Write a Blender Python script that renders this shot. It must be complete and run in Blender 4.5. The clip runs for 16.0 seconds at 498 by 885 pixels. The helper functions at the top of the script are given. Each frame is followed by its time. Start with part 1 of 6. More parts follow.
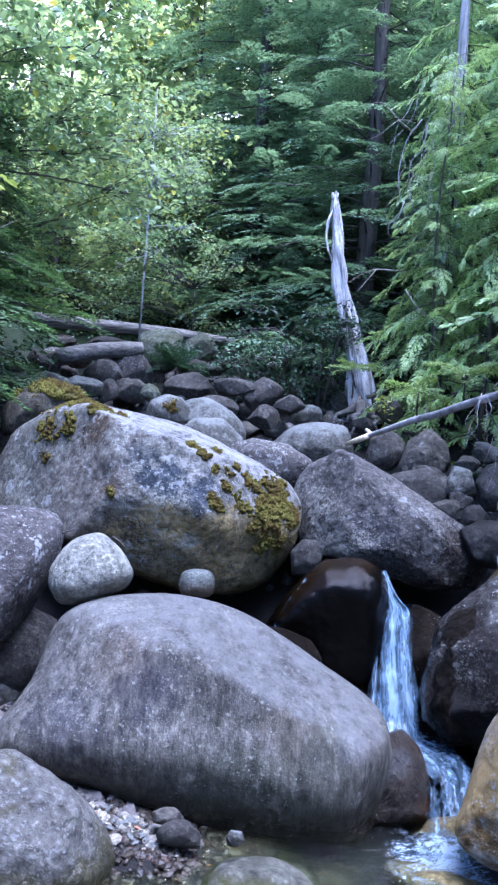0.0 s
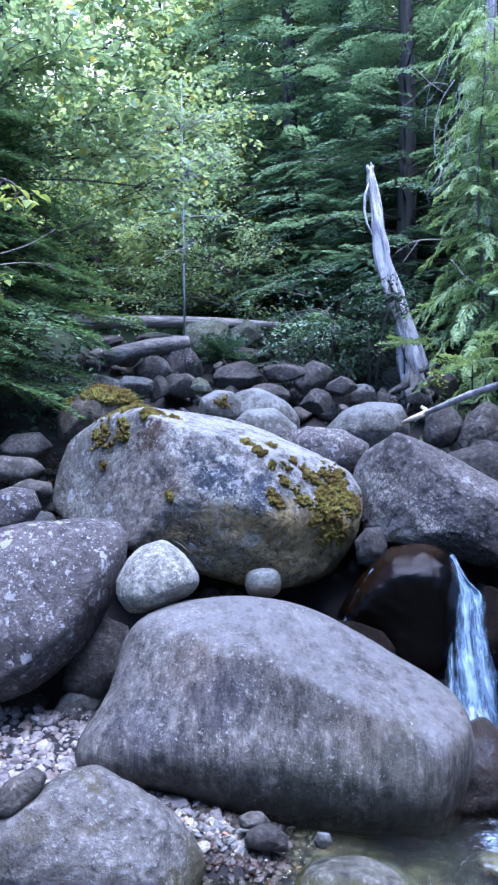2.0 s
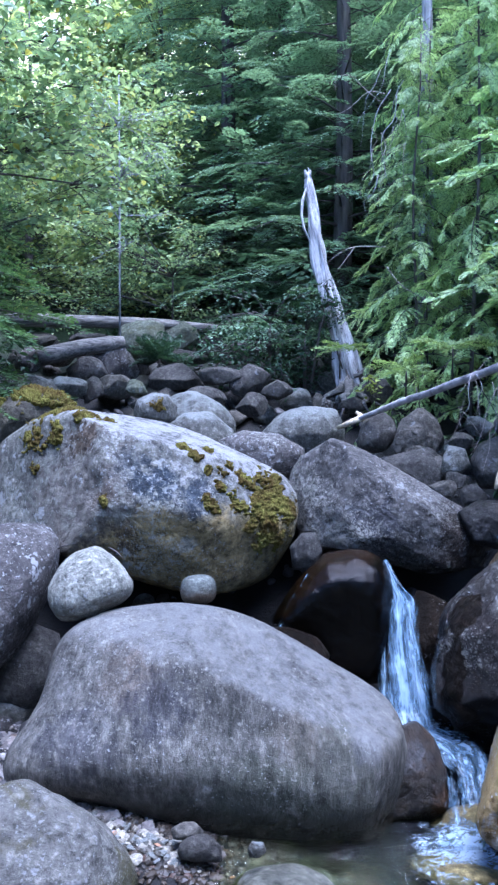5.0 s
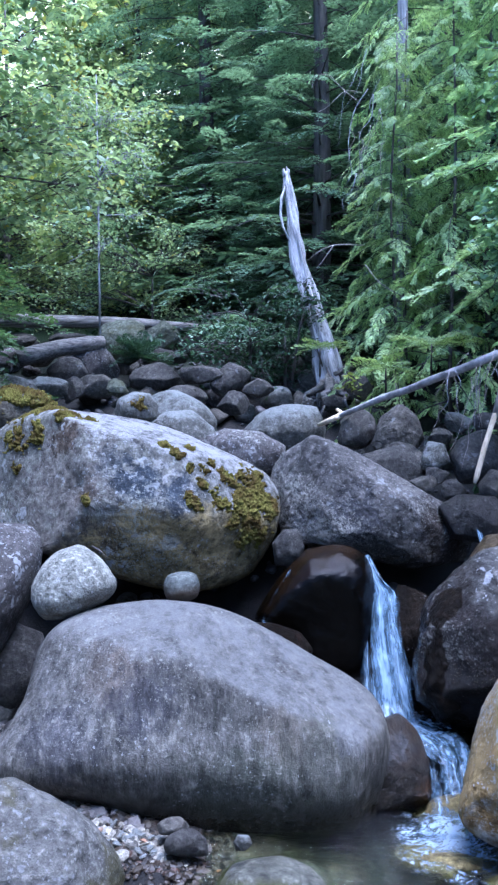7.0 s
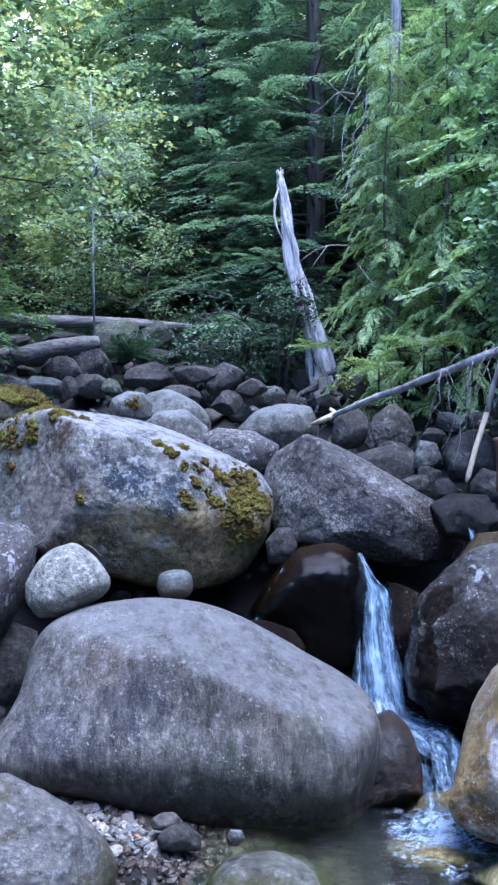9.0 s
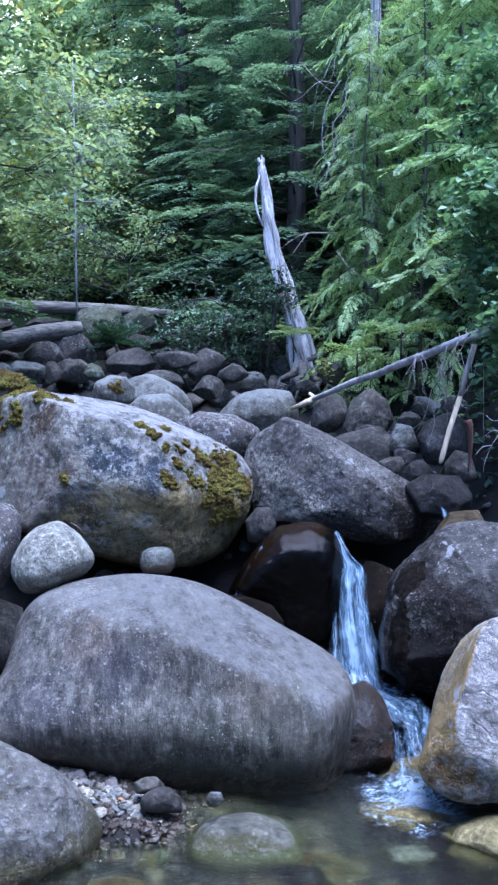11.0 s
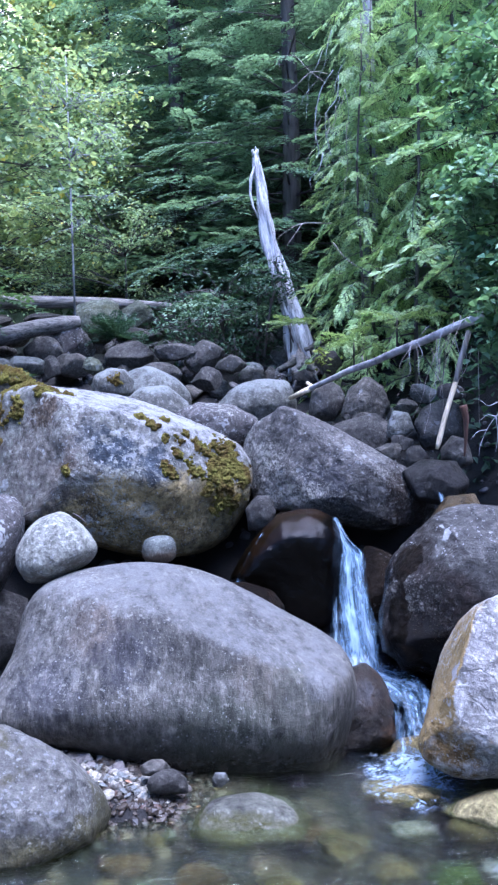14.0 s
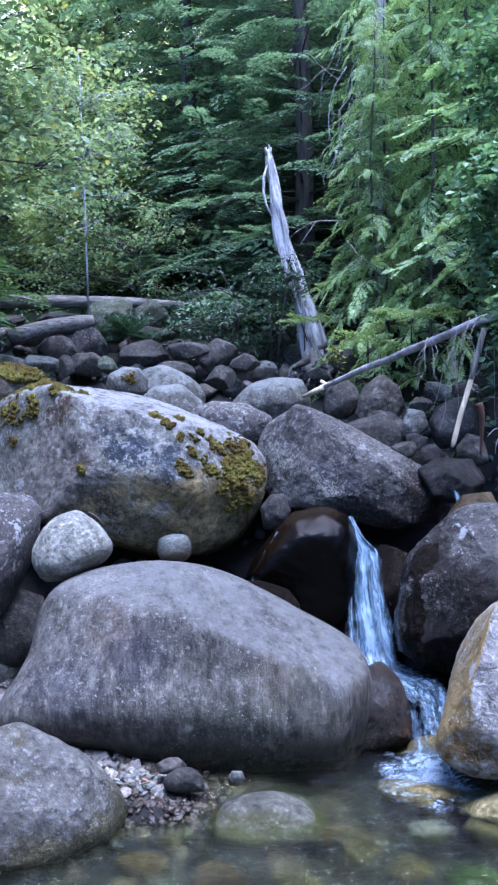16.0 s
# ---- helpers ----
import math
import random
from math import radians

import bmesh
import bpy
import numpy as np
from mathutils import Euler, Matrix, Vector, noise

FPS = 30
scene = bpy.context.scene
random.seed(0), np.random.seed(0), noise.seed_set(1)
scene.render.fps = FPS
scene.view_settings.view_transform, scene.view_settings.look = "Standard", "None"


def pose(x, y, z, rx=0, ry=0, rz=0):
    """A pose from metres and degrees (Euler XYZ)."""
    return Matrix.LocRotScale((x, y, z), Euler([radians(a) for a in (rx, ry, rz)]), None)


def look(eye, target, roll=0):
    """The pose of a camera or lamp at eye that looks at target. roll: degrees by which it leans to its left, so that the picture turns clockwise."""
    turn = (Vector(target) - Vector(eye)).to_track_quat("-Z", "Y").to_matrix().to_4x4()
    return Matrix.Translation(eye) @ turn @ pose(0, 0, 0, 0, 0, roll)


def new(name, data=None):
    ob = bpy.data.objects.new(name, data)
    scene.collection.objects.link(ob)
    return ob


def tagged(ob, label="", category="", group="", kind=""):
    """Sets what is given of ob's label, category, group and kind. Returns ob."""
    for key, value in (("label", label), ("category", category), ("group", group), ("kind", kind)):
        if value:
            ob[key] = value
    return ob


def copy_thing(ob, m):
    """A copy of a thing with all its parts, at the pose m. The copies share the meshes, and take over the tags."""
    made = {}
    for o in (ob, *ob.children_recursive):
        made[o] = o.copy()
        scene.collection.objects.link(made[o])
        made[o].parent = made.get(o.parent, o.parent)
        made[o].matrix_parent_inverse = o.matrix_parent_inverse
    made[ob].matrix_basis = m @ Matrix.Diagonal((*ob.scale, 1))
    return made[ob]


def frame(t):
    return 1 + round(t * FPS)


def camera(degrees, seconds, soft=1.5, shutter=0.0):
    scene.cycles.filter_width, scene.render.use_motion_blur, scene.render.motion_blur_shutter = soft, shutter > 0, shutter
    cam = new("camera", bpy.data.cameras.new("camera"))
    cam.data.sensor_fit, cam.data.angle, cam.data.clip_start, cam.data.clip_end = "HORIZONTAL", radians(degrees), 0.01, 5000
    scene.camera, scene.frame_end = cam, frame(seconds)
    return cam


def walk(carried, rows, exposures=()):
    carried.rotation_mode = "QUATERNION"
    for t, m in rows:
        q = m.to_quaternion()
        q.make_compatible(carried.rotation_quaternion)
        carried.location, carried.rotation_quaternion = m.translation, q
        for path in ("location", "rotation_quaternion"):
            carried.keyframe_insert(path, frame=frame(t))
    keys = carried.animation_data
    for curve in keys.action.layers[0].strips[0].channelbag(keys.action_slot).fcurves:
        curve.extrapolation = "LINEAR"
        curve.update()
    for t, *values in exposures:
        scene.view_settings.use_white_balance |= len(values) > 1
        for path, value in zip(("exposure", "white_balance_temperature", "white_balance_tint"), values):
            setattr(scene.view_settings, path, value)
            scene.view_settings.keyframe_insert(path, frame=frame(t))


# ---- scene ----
cam = camera(34, 16.0, soft=2.4)
walk(cam, [
    (0, pose(0.012, -0.017, 1.441, 90.02, -4.75, 2.52)),
    (0.5, pose(0.011, -0.014, 1.478, 89.58, -4.01, 3.06)),
    (1, pose(0.028, 0.001, 1.506, 89.03, -2.41, 4.29)),
    (1.5, pose(0.015, 0.012, 1.532, 88.50, -0.97, 5.37)),
    (2, pose(0.007, 0.025, 1.547, 88.18, 0.15, 6.31)),
    (2.5, pose(0.009, 0.029, 1.566, 88.08, 0.17, 6.21)),
    (3, pose(-0.001, 0.026, 1.582, 88.01, -0.40, 5.16)),
    (3.5, pose(-0.003, 0.039, 1.579, 88.11, -0.61, 4.26)),
    (4, pose(-0.010, 0.050, 1.577, 88.16, -0.68, 3.30)),
    (4.5, pose(-0.008, 0.054, 1.576, 88.19, -0.63, 2.48)),
    (5, pose(-0.007, 0.052, 1.571, 88.22, -0.54, 1.71)),
    (7.5, pose(-0.007, 0.020, 1.558, 88.19, 0.09, 0.31)),
    (8, pose(-0.003, 0.013, 1.559, 88.17, 0.11, 0.27)),
    (8.5, pose(-0.002, 0.007, 1.557, 88.22, 0.04, 0.14)),
    (9, pose(0.000, 0.000, 1.550, 88.25, -0.00, 0.00)),
    (11.5, pose(0.015, -0.155, 1.510, 87.29, -0.02, -1.46)),
    (12, pose(0.017, -0.169, 1.505, 87.25, 0.14, -1.59)),
    (12.5, pose(0.018, -0.178, 1.498, 87.23, 0.30, -1.66)),
    (13, pose(0.020, -0.184, 1.500, 87.08, 0.54, -1.64)),
    (13.5, pose(0.021, -0.186, 1.499, 86.98, 0.77, -1.50)),
    (14, pose(0.021, -0.191, 1.500, 86.90, 0.94, -1.26)),
    (14.5, pose(0.016, -0.191, 1.500, 86.85, 1.06, -1.04)),
    (15, pose(0.008, -0.189, 1.501, 86.85, 1.07, -0.88)),
    (15.5, pose(0.007, -0.186, 1.496, 86.88, 1.05, -0.64)),
    (16, pose(0.006, -0.187, 1.499, 86.82, 1.09, -0.41)),
], [(0.0, 2.08, 4880, 27), (2.0, 2.13, 4860, 28), (5.0, 2.07, 4840, 23), (7.5, 1.94, 4800, 23), (9.0, 1.88, 4850, 24), (11.5, 1.86, 4810, 23), (12.5, 2.12, 4880, 28), (14.0, 2.17, 4900, 28), (15.5, 2.02, 4890, 27), (16.0, 1.9, 4890, 26)])

# ---- light: open shade under a narrow strip of sky ----
world = bpy.data.worlds.new("sky")
scene.world = world
world.use_nodes = True
wn = world.node_tree
sky = wn.nodes.new("ShaderNodeTexSky")
sky.sky_type, sky.sun_disc = "NISHITA", False
sky.sun_elevation, sky.sun_rotation = radians(72), radians(148)
sky.altitude, sky.air_density, sky.dust_density = 700, 1.0, 1.2
wn.links.new(sky.outputs[0], wn.nodes["Background"].inputs[0])
wn.nodes["Background"].inputs[1].default_value = 0.15
sun = new("sun", bpy.data.lights.new("sun", "SUN"))
sun.data.energy, sun.data.angle, sun.data.color = 3.0, radians(40), (1.0, 0.985, 0.96)
sun.matrix_world = look((1.7, -2.7, 10), (0, 0, 0))


# ---- node helpers ----
def material(name):
    m = bpy.data.materials.new(name)
    m.use_nodes = True
    nt = m.node_tree
    return m, nt, nt.nodes["Principled BSDF"]


def nd(nt, kind, **sockets):
    n = nt.nodes.new("ShaderNode" + kind)
    for key, val in sockets.items():
        if isinstance(val, bpy.types.NodeSocket):
            nt.links.new(val, n.inputs[key])
        else:
            n.inputs[key].default_value = val
    return n


def place(nt, scale=(1, 1, 1), turn=(0, 0, 0)):
    """World position, stretched."""
    g = nt.nodes.new("ShaderNodeNewGeometry")
    turned = nd(nt, "Mapping", Vector=g.outputs["Position"], Rotation=[radians(a) for a in turn]).outputs[0] if any(turn) else g.outputs["Position"]
    return nd(nt, "Mapping", Vector=turned, Scale=scale).outputs[0]


def grain(nt, scale, detail=6.0, rough=0.6, vec=None, warp=0.0):
    return nd(nt, "TexNoise", Vector=vec or place(nt), Scale=scale, Detail=detail, Roughness=rough, Distortion=warp).outputs["Fac"]


def ramp(nt, fac, stops):
    r = nt.nodes.new("ShaderNodeValToRGB")
    nt.links.new(fac, r.inputs[0])
    el = r.color_ramp.elements
    while len(el) < len(stops):
        el.new(0.5)
    for e, (at, c) in zip(el, stops):
        e.position = at
        e.color = (c, c, c, 1) if isinstance(c, (int, float)) else (*c, 1)
    return r.outputs[0]


def blend(nt, fac, a, b, how="MIX"):
    m = nt.nodes.new("ShaderNodeMix")
    m.data_type, m.blend_type = "RGBA", how
    for sock, val in ((m.inputs[0], fac), (m.inputs[6], a), (m.inputs[7], b)):
        if isinstance(val, bpy.types.NodeSocket):
            nt.links.new(val, sock)
        elif isinstance(val, (int, float)):
            sock.default_value = val
        else:
            sock.default_value = (*val, 1)
    return m.outputs[2]


def calc(nt, how, a, b=0.0, clamp=False):
    m = nt.nodes.new("ShaderNodeMath")
    m.operation, m.use_clamp = how, clamp
    for sock, val in zip(m.inputs, (a, b)):
        if isinstance(val, bpy.types.NodeSocket):
            nt.links.new(val, sock)
        else:
            sock.default_value = val
    return m.outputs[0]


def axis(nt, what, i):
    g = nt.nodes.new("ShaderNodeNewGeometry")
    return nd(nt, "SeparateXYZ", Vector=g.outputs[what]).outputs[i]


def between(nt, val, lo, hi):
    m = nd(nt, "MapRange", Value=val)
    m.inputs[1].default_value, m.inputs[2].default_value = lo, hi
    return m.outputs[0]


def bumped(nt, bsdf, height, strength=0.5, distance=0.01):
    b = nd(nt, "Bump", Strength=strength, Distance=distance, Height=height)
    nt.links.new(b.outputs[0], bsdf.inputs["Normal"])


# ---- materials ----
DAB_TONE = 0.86  # brightness factor tuned into the colour of the pale dabs
WARMED = (0.89, 0.87, 0.745)


def stone(name, dark, light, lichen=0.0, lichen_col=(0.55, 0.56, 0.55), streaks=0.0, wet_to=None, stain=None, stain_at=(0.5, 0.62), moss=0.0,
          moss_from=0.45, rough=0.75, stain_face=None, size=1.0, relief=0.85, cracks=0.5, shine=0.2, stain_wet=False, mottle=0.9, sand=0.22, dabs=0.0, dab_col=(0.42, 0.42, 0.42), specks=0.0, patches=(), below=None, pale_top=None, pale_way=(0, 0, 1), pale_at=(0.35, 0.85)):
    """Weathered granite. lichen: share of pale crust; streaks: run marks; wet_to: height under which it is soaked; stain: a colour in patches."""
    m, nt, bsdf = material(name)
    dark, light = [c * k for c, k in zip(dark, WARMED)], [c * k for c, k in zip(light, WARMED)]
    lichen_col = [c * k for c, k in zip(lichen_col, WARMED)]
    big, mid, fine, salt = grain(nt, 2.2 / size, 5, 0.6, warp=0.6), grain(nt, 6.5 / size, 9, 0.72, warp=0.25), grain(nt, 21 / size, 9, 0.75), grain(nt, 130 / size, 4, 0.75)
    tone = calc(nt, "ADD", calc(nt, "MULTIPLY", big, 0.4), calc(nt, "ADD", calc(nt, "MULTIPLY", mid, 0.35), calc(nt, "MULTIPLY", fine, 0.25)))
    col = ramp(nt, tone, [(0.39, [c * 0.8 for c in dark]), (0.5, [(a + c) / 2 for a, c in zip(dark, light)]), (0.6, [c * 1.15 for c in light])])
    col = blend(nt, sand, col, ramp(nt, salt, [(0.3, 0.4), (0.5, 0.95), (0.72, 1.5)]), "MULTIPLY")
    pits = grain(nt, 1.0, 7, 0.68, vec=place(nt, (20 / size, 20 / size, (7 if streaks else 20) / size)), warp=0.15)
    col = blend(nt, mottle, col, ramp(nt, pits, [(0.33, 0.28), (0.43, 0.75), (0.55, 1.0), (0.66, 1.9)]), "MULTIPLY")
    seam = calc(nt, "ABSOLUTE", calc(nt, "SUBTRACT", grain(nt, 1.5 / size, 5, 0.55, warp=0.7), 0.5))
    seam = calc(nt, "MULTIPLY", calc(nt, "SUBTRACT", 1.0, between(nt, seam, 0.003, 0.013)), ramp(nt, fine, [(0.46, 0.0), (0.56, 1.0)]))
    col = blend(nt, calc(nt, "MULTIPLY", seam, cracks), col, [k * 0.3 for k in dark])
    if stain:
        mask = ramp(nt, grain(nt, 3.1 / size, 6, 0.65, warp=1.0), [(stain_at[0], 0.0), (stain_at[1], 1.0)])
        if stain_face:
            i, lo, hi = stain_face
            mask = calc(nt, "MULTIPLY", mask, between(nt, calc(nt, "ADD", axis(nt, "Normal", i), calc(nt, "MULTIPLY", fine, 0.3)), lo, hi))
        col = blend(nt, mask, col, blend(nt, fine, stain, [c * 0.55 for c in stain]))
        soaked = mask
    if streaks:
        run = calc(nt, "ADD", calc(nt, "MULTIPLY", grain(nt, 1.0, 6, 0.6, vec=place(nt, (9 / size, 9 / size, 1.8 / size)), warp=0.4), 0.55), calc(nt, "MULTIPLY", grain(nt, 1.0, 8, 0.75, vec=place(nt, (48 / size, 48 / size, 4.5 / size))), 0.45))
        col = blend(nt, calc(nt, "MULTIPLY", ramp(nt, grain(nt, 1.7, 3), [(0.38, 0.25), (0.6, 1.0)]), streaks), col, ramp(nt, run, [(0.4, 0.55), (0.5, 0.94), (0.6, 1.2)]), "MULTIPLY")
        fib = grain(nt, 1.0, 6, 0.7, vec=place(nt, (75 / size, 75 / size, 13 / size)), warp=0.3)
        col = blend(nt, calc(nt, "MULTIPLY", ramp(nt, mid, [(0.4, 1.0), (0.62, 0.3)]), streaks), col, ramp(nt, fib, [(0.38, 0.42), (0.47, 0.9), (0.54, 1.0), (0.64, 1.5)]), "MULTIPLY")
    if below:
        top, bank_x, fall_off, paint = below
        line = calc(nt, "ADD", axis(nt, "Position", 2), calc(nt, "MULTIPLY", calc(nt, "SUBTRACT", calc(nt, "ADD", mid, big), 1.0), 0.35))
        line = calc(nt, "SUBTRACT", line, calc(nt, "MULTIPLY", calc(nt, "MINIMUM", calc(nt, "SUBTRACT", axis(nt, "Position", 0), bank_x), 0.0), fall_off))
        col = blend(nt, calc(nt, "SUBTRACT", 1.0, between(nt, line, top - 0.04, top + 0.06)), col, blend(nt, ramp(nt, pits, [(0.36, 0.0), (0.64, 1.0)]), [k * 0.35 for k in paint], [k * 1.5 for k in paint]))
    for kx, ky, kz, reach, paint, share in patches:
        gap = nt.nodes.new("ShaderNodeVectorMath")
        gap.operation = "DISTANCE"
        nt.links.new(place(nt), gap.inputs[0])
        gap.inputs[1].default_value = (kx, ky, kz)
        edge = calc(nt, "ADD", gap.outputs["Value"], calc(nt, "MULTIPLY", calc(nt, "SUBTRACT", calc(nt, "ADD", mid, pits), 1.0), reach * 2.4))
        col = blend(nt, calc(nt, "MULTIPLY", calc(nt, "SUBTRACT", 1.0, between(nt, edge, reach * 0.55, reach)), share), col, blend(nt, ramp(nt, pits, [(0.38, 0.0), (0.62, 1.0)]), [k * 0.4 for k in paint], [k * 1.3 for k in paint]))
    for share, scale, soft in ((dabs, 11 / size, 0.1), (dabs * 1.2, 34 / size, 0.16), (specks, 75 / size, 0.12)):
        if share:
            near = nt.nodes.new("ShaderNodeVectorMath")
            nt.links.new(place(nt), near.inputs[0])
            wob = nd(nt, "TexNoise", Vector=place(nt), Scale=scale * 1.6, Detail=4.0)
            nt.links.new(nd(nt, "Mapping", Vector=wob.outputs["Color"], Scale=[1.9 / scale] * 3).outputs[0], near.inputs[1])
            cell = nd(nt, "TexVoronoi", Vector=near.outputs[0], Scale=scale)
            luck = nd(nt, "SeparateXYZ", Vector=cell.outputs["Color"]).outputs[0]
            luck = calc(nt, "ADD", luck, calc(nt, "MULTIPLY", calc(nt, "SUBTRACT", big, 0.5), 1.2))
            wide = calc(nt, "MULTIPLY", between(nt, luck, 1.0 - share, 1.15), 0.55)
            mask = between(nt, calc(nt, "SUBTRACT", wide, cell.outputs["Distance"]), 0.0, soft)
            col = blend(nt, calc(nt, "MULTIPLY", mask, 0.75), col, blend(nt, salt, [k * DAB_TONE for k in dab_col], [k * DAB_TONE * 0.75 for k in dab_col]))
    if lichen:
        crust = calc(nt, "MAXIMUM", grain(nt, 42 / size, 5, 0.6, warp=0.2), calc(nt, "ADD", grain(nt, 110 / size, 4, 0.6), 0.0))
        where = grain(nt, 1.9 / size, 3, 0.5)
        mask = ramp(nt, calc(nt, "ADD", crust, calc(nt, "MULTIPLY", calc(nt, "SUBTRACT", where, 0.5), 0.5)), [(0.70 - lichen * 0.25, 0.0), (0.77 - lichen * 0.25, 1.0)])
        col = blend(nt, calc(nt, "MULTIPLY", mask, 0.8), col, blend(nt, salt, lichen_col, [c * 0.7 for c in lichen_col]))
    # up-facing sides: pale lichen, plus their sky-lit look put into the colour
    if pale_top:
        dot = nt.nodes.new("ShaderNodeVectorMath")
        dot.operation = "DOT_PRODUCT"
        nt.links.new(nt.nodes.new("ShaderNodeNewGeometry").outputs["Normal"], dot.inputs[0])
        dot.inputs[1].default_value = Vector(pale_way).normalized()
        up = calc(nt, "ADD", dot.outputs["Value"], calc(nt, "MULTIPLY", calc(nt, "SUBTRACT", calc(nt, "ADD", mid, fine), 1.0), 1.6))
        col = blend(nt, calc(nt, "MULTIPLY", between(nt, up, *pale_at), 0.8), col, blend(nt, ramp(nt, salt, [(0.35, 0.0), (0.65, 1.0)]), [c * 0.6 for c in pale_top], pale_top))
    height = calc(nt, "SUBTRACT", calc(nt, "ADD", calc(nt, "ADD", calc(nt, "ADD", fine, mid), pits), calc(nt, "MULTIPLY", salt, 0.3)), calc(nt, "MULTIPLY", seam, cracks * 0.5))
    rgh = rough
    if moss:
        lumps = grain(nt, 7.5, 5, 0.6, warp=0.3)
        up = axis(nt, "Normal", 2)
        mask = ramp(nt, calc(nt, "ADD", lumps, calc(nt, "MULTIPLY", calc(nt, "SUBTRACT", up, moss_from), 0.18)), [(0.68 - 0.22 * moss, 0.0), (0.72 - 0.22 * moss, 1.0)])
        green = ramp(nt, grain(nt, 40, 4, 0.7), [(0.3, (0.03, 0.024, 0.008)), (0.55, (0.085, 0.07, 0.016)), (0.75, (0.15, 0.12, 0.03))])
        col = blend(nt, mask, col, green)
        height = calc(nt, "ADD", height, calc(nt, "MULTIPLY", mask, calc(nt, "ADD", grain(nt, 70, 4, 0.7), 0.8)))
    if wet_to is not None:
        line = calc(nt, "ADD", axis(nt, "Position", 2), calc(nt, "MULTIPLY", calc(nt, "SUBTRACT", fine, 0.5), 0.22))
        soak = calc(nt, "SUBTRACT", 1.0, between(nt, line, wet_to - 0.05, wet_to + 0.1))
        col = blend(nt, calc(nt, "MULTIPLY", soak, 0.8), col, blend(nt, 1.0, col, (0.42, 0.36, 0.28), "MULTIPLY"))
        rgh = calc(nt, "SUBTRACT", rough, calc(nt, "MULTIPLY", soak, rough - 0.22))
    if stain and stain_wet:
        rgh = calc(nt, "SUBTRACT", rgh, calc(nt, "MULTIPLY", soaked, 0.45), True)
    nt.links.new(col, bsdf.inputs["Base Color"])
    if isinstance(rgh, float):
        bsdf.inputs["Roughness"].default_value = rgh
    else:
        nt.links.new(rgh, bsdf.inputs["Roughness"])
    bsdf.inputs["Specular IOR Level"].default_value = shine
    bumped(nt, bsdf, height, relief, 0.027 * size)
    return m


def leaf_stuff(name, dark, light, glow=0.35, rough=0.5, odd=None):
    """Leaves or needles: every leaf has its own tone, and some light comes through."""
    m, nt, bsdf = material(name)
    g = nt.nodes.new("ShaderNodeNewGeometry")
    stops = [(0.0, dark), (0.8, light)] + ([(0.97, light), (0.985, odd)] if odd else [])
    col = ramp(nt, g.outputs["Random Per Island"], stops)
    col = blend(nt, 0.6, col, ramp(nt, grain(nt, 1.3, 3), [(0.3, 0.55), (0.7, 1.3)]), "MULTIPLY")
    nt.links.new(col, bsdf.inputs["Base Color"])
    bsdf.inputs["Roughness"].default_value = rough
    tl = nd(nt, "BsdfTranslucent", Color=blend(nt, 1.0, col, (1.25, 1.25, 0.8), "MULTIPLY"))
    mix = nd(nt, "MixShader", Fac=glow)
    nt.links.new(bsdf.outputs[0], mix.inputs[1])
    nt.links.new(tl.outputs[0], mix.inputs[2])
    nt.links.new(mix.outputs[0], nt.nodes["Material Output"].inputs[0])
    return m


def wood(name, dark, light, scale=(30, 30, 2.5), turn=(0, 0, 0), rough=0.7):
    m, nt, bsdf = material(name)
    run = grain(nt, 1.0, 8, 0.7, vec=place(nt, scale, turn))
    col = ramp(nt, run, [(0.34, dark), (0.62, light)])
    col = blend(nt, 0.6, col, ramp(nt, grain(nt, 5, 5), [(0.3, 0.5), (0.65, 1.2)]), "MULTIPLY")
    nt.links.new(col, bsdf.inputs["Base Color"])
    bsdf.inputs["Roughness"].default_value = rough
    bumped(nt, bsdf, run, 0.8, 0.02)
    return m


def earth(name):
    m, nt, bsdf = material(name)
    # low ground near-black: the deep shade of the gaps is in this colour
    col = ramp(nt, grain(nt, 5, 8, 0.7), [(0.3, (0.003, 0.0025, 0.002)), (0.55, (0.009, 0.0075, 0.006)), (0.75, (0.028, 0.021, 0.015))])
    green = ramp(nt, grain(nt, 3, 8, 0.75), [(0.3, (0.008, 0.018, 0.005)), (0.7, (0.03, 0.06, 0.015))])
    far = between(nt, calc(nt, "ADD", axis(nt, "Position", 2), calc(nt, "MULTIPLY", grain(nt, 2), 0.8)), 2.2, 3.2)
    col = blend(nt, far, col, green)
    nt.links.new(col, bsdf.inputs["Base Color"])
    bsdf.inputs["Roughness"].default_value = 0.9
    bumped(nt, bsdf, grain(nt, 22, 8, 0.75), 0.9, 0.03)
    return m


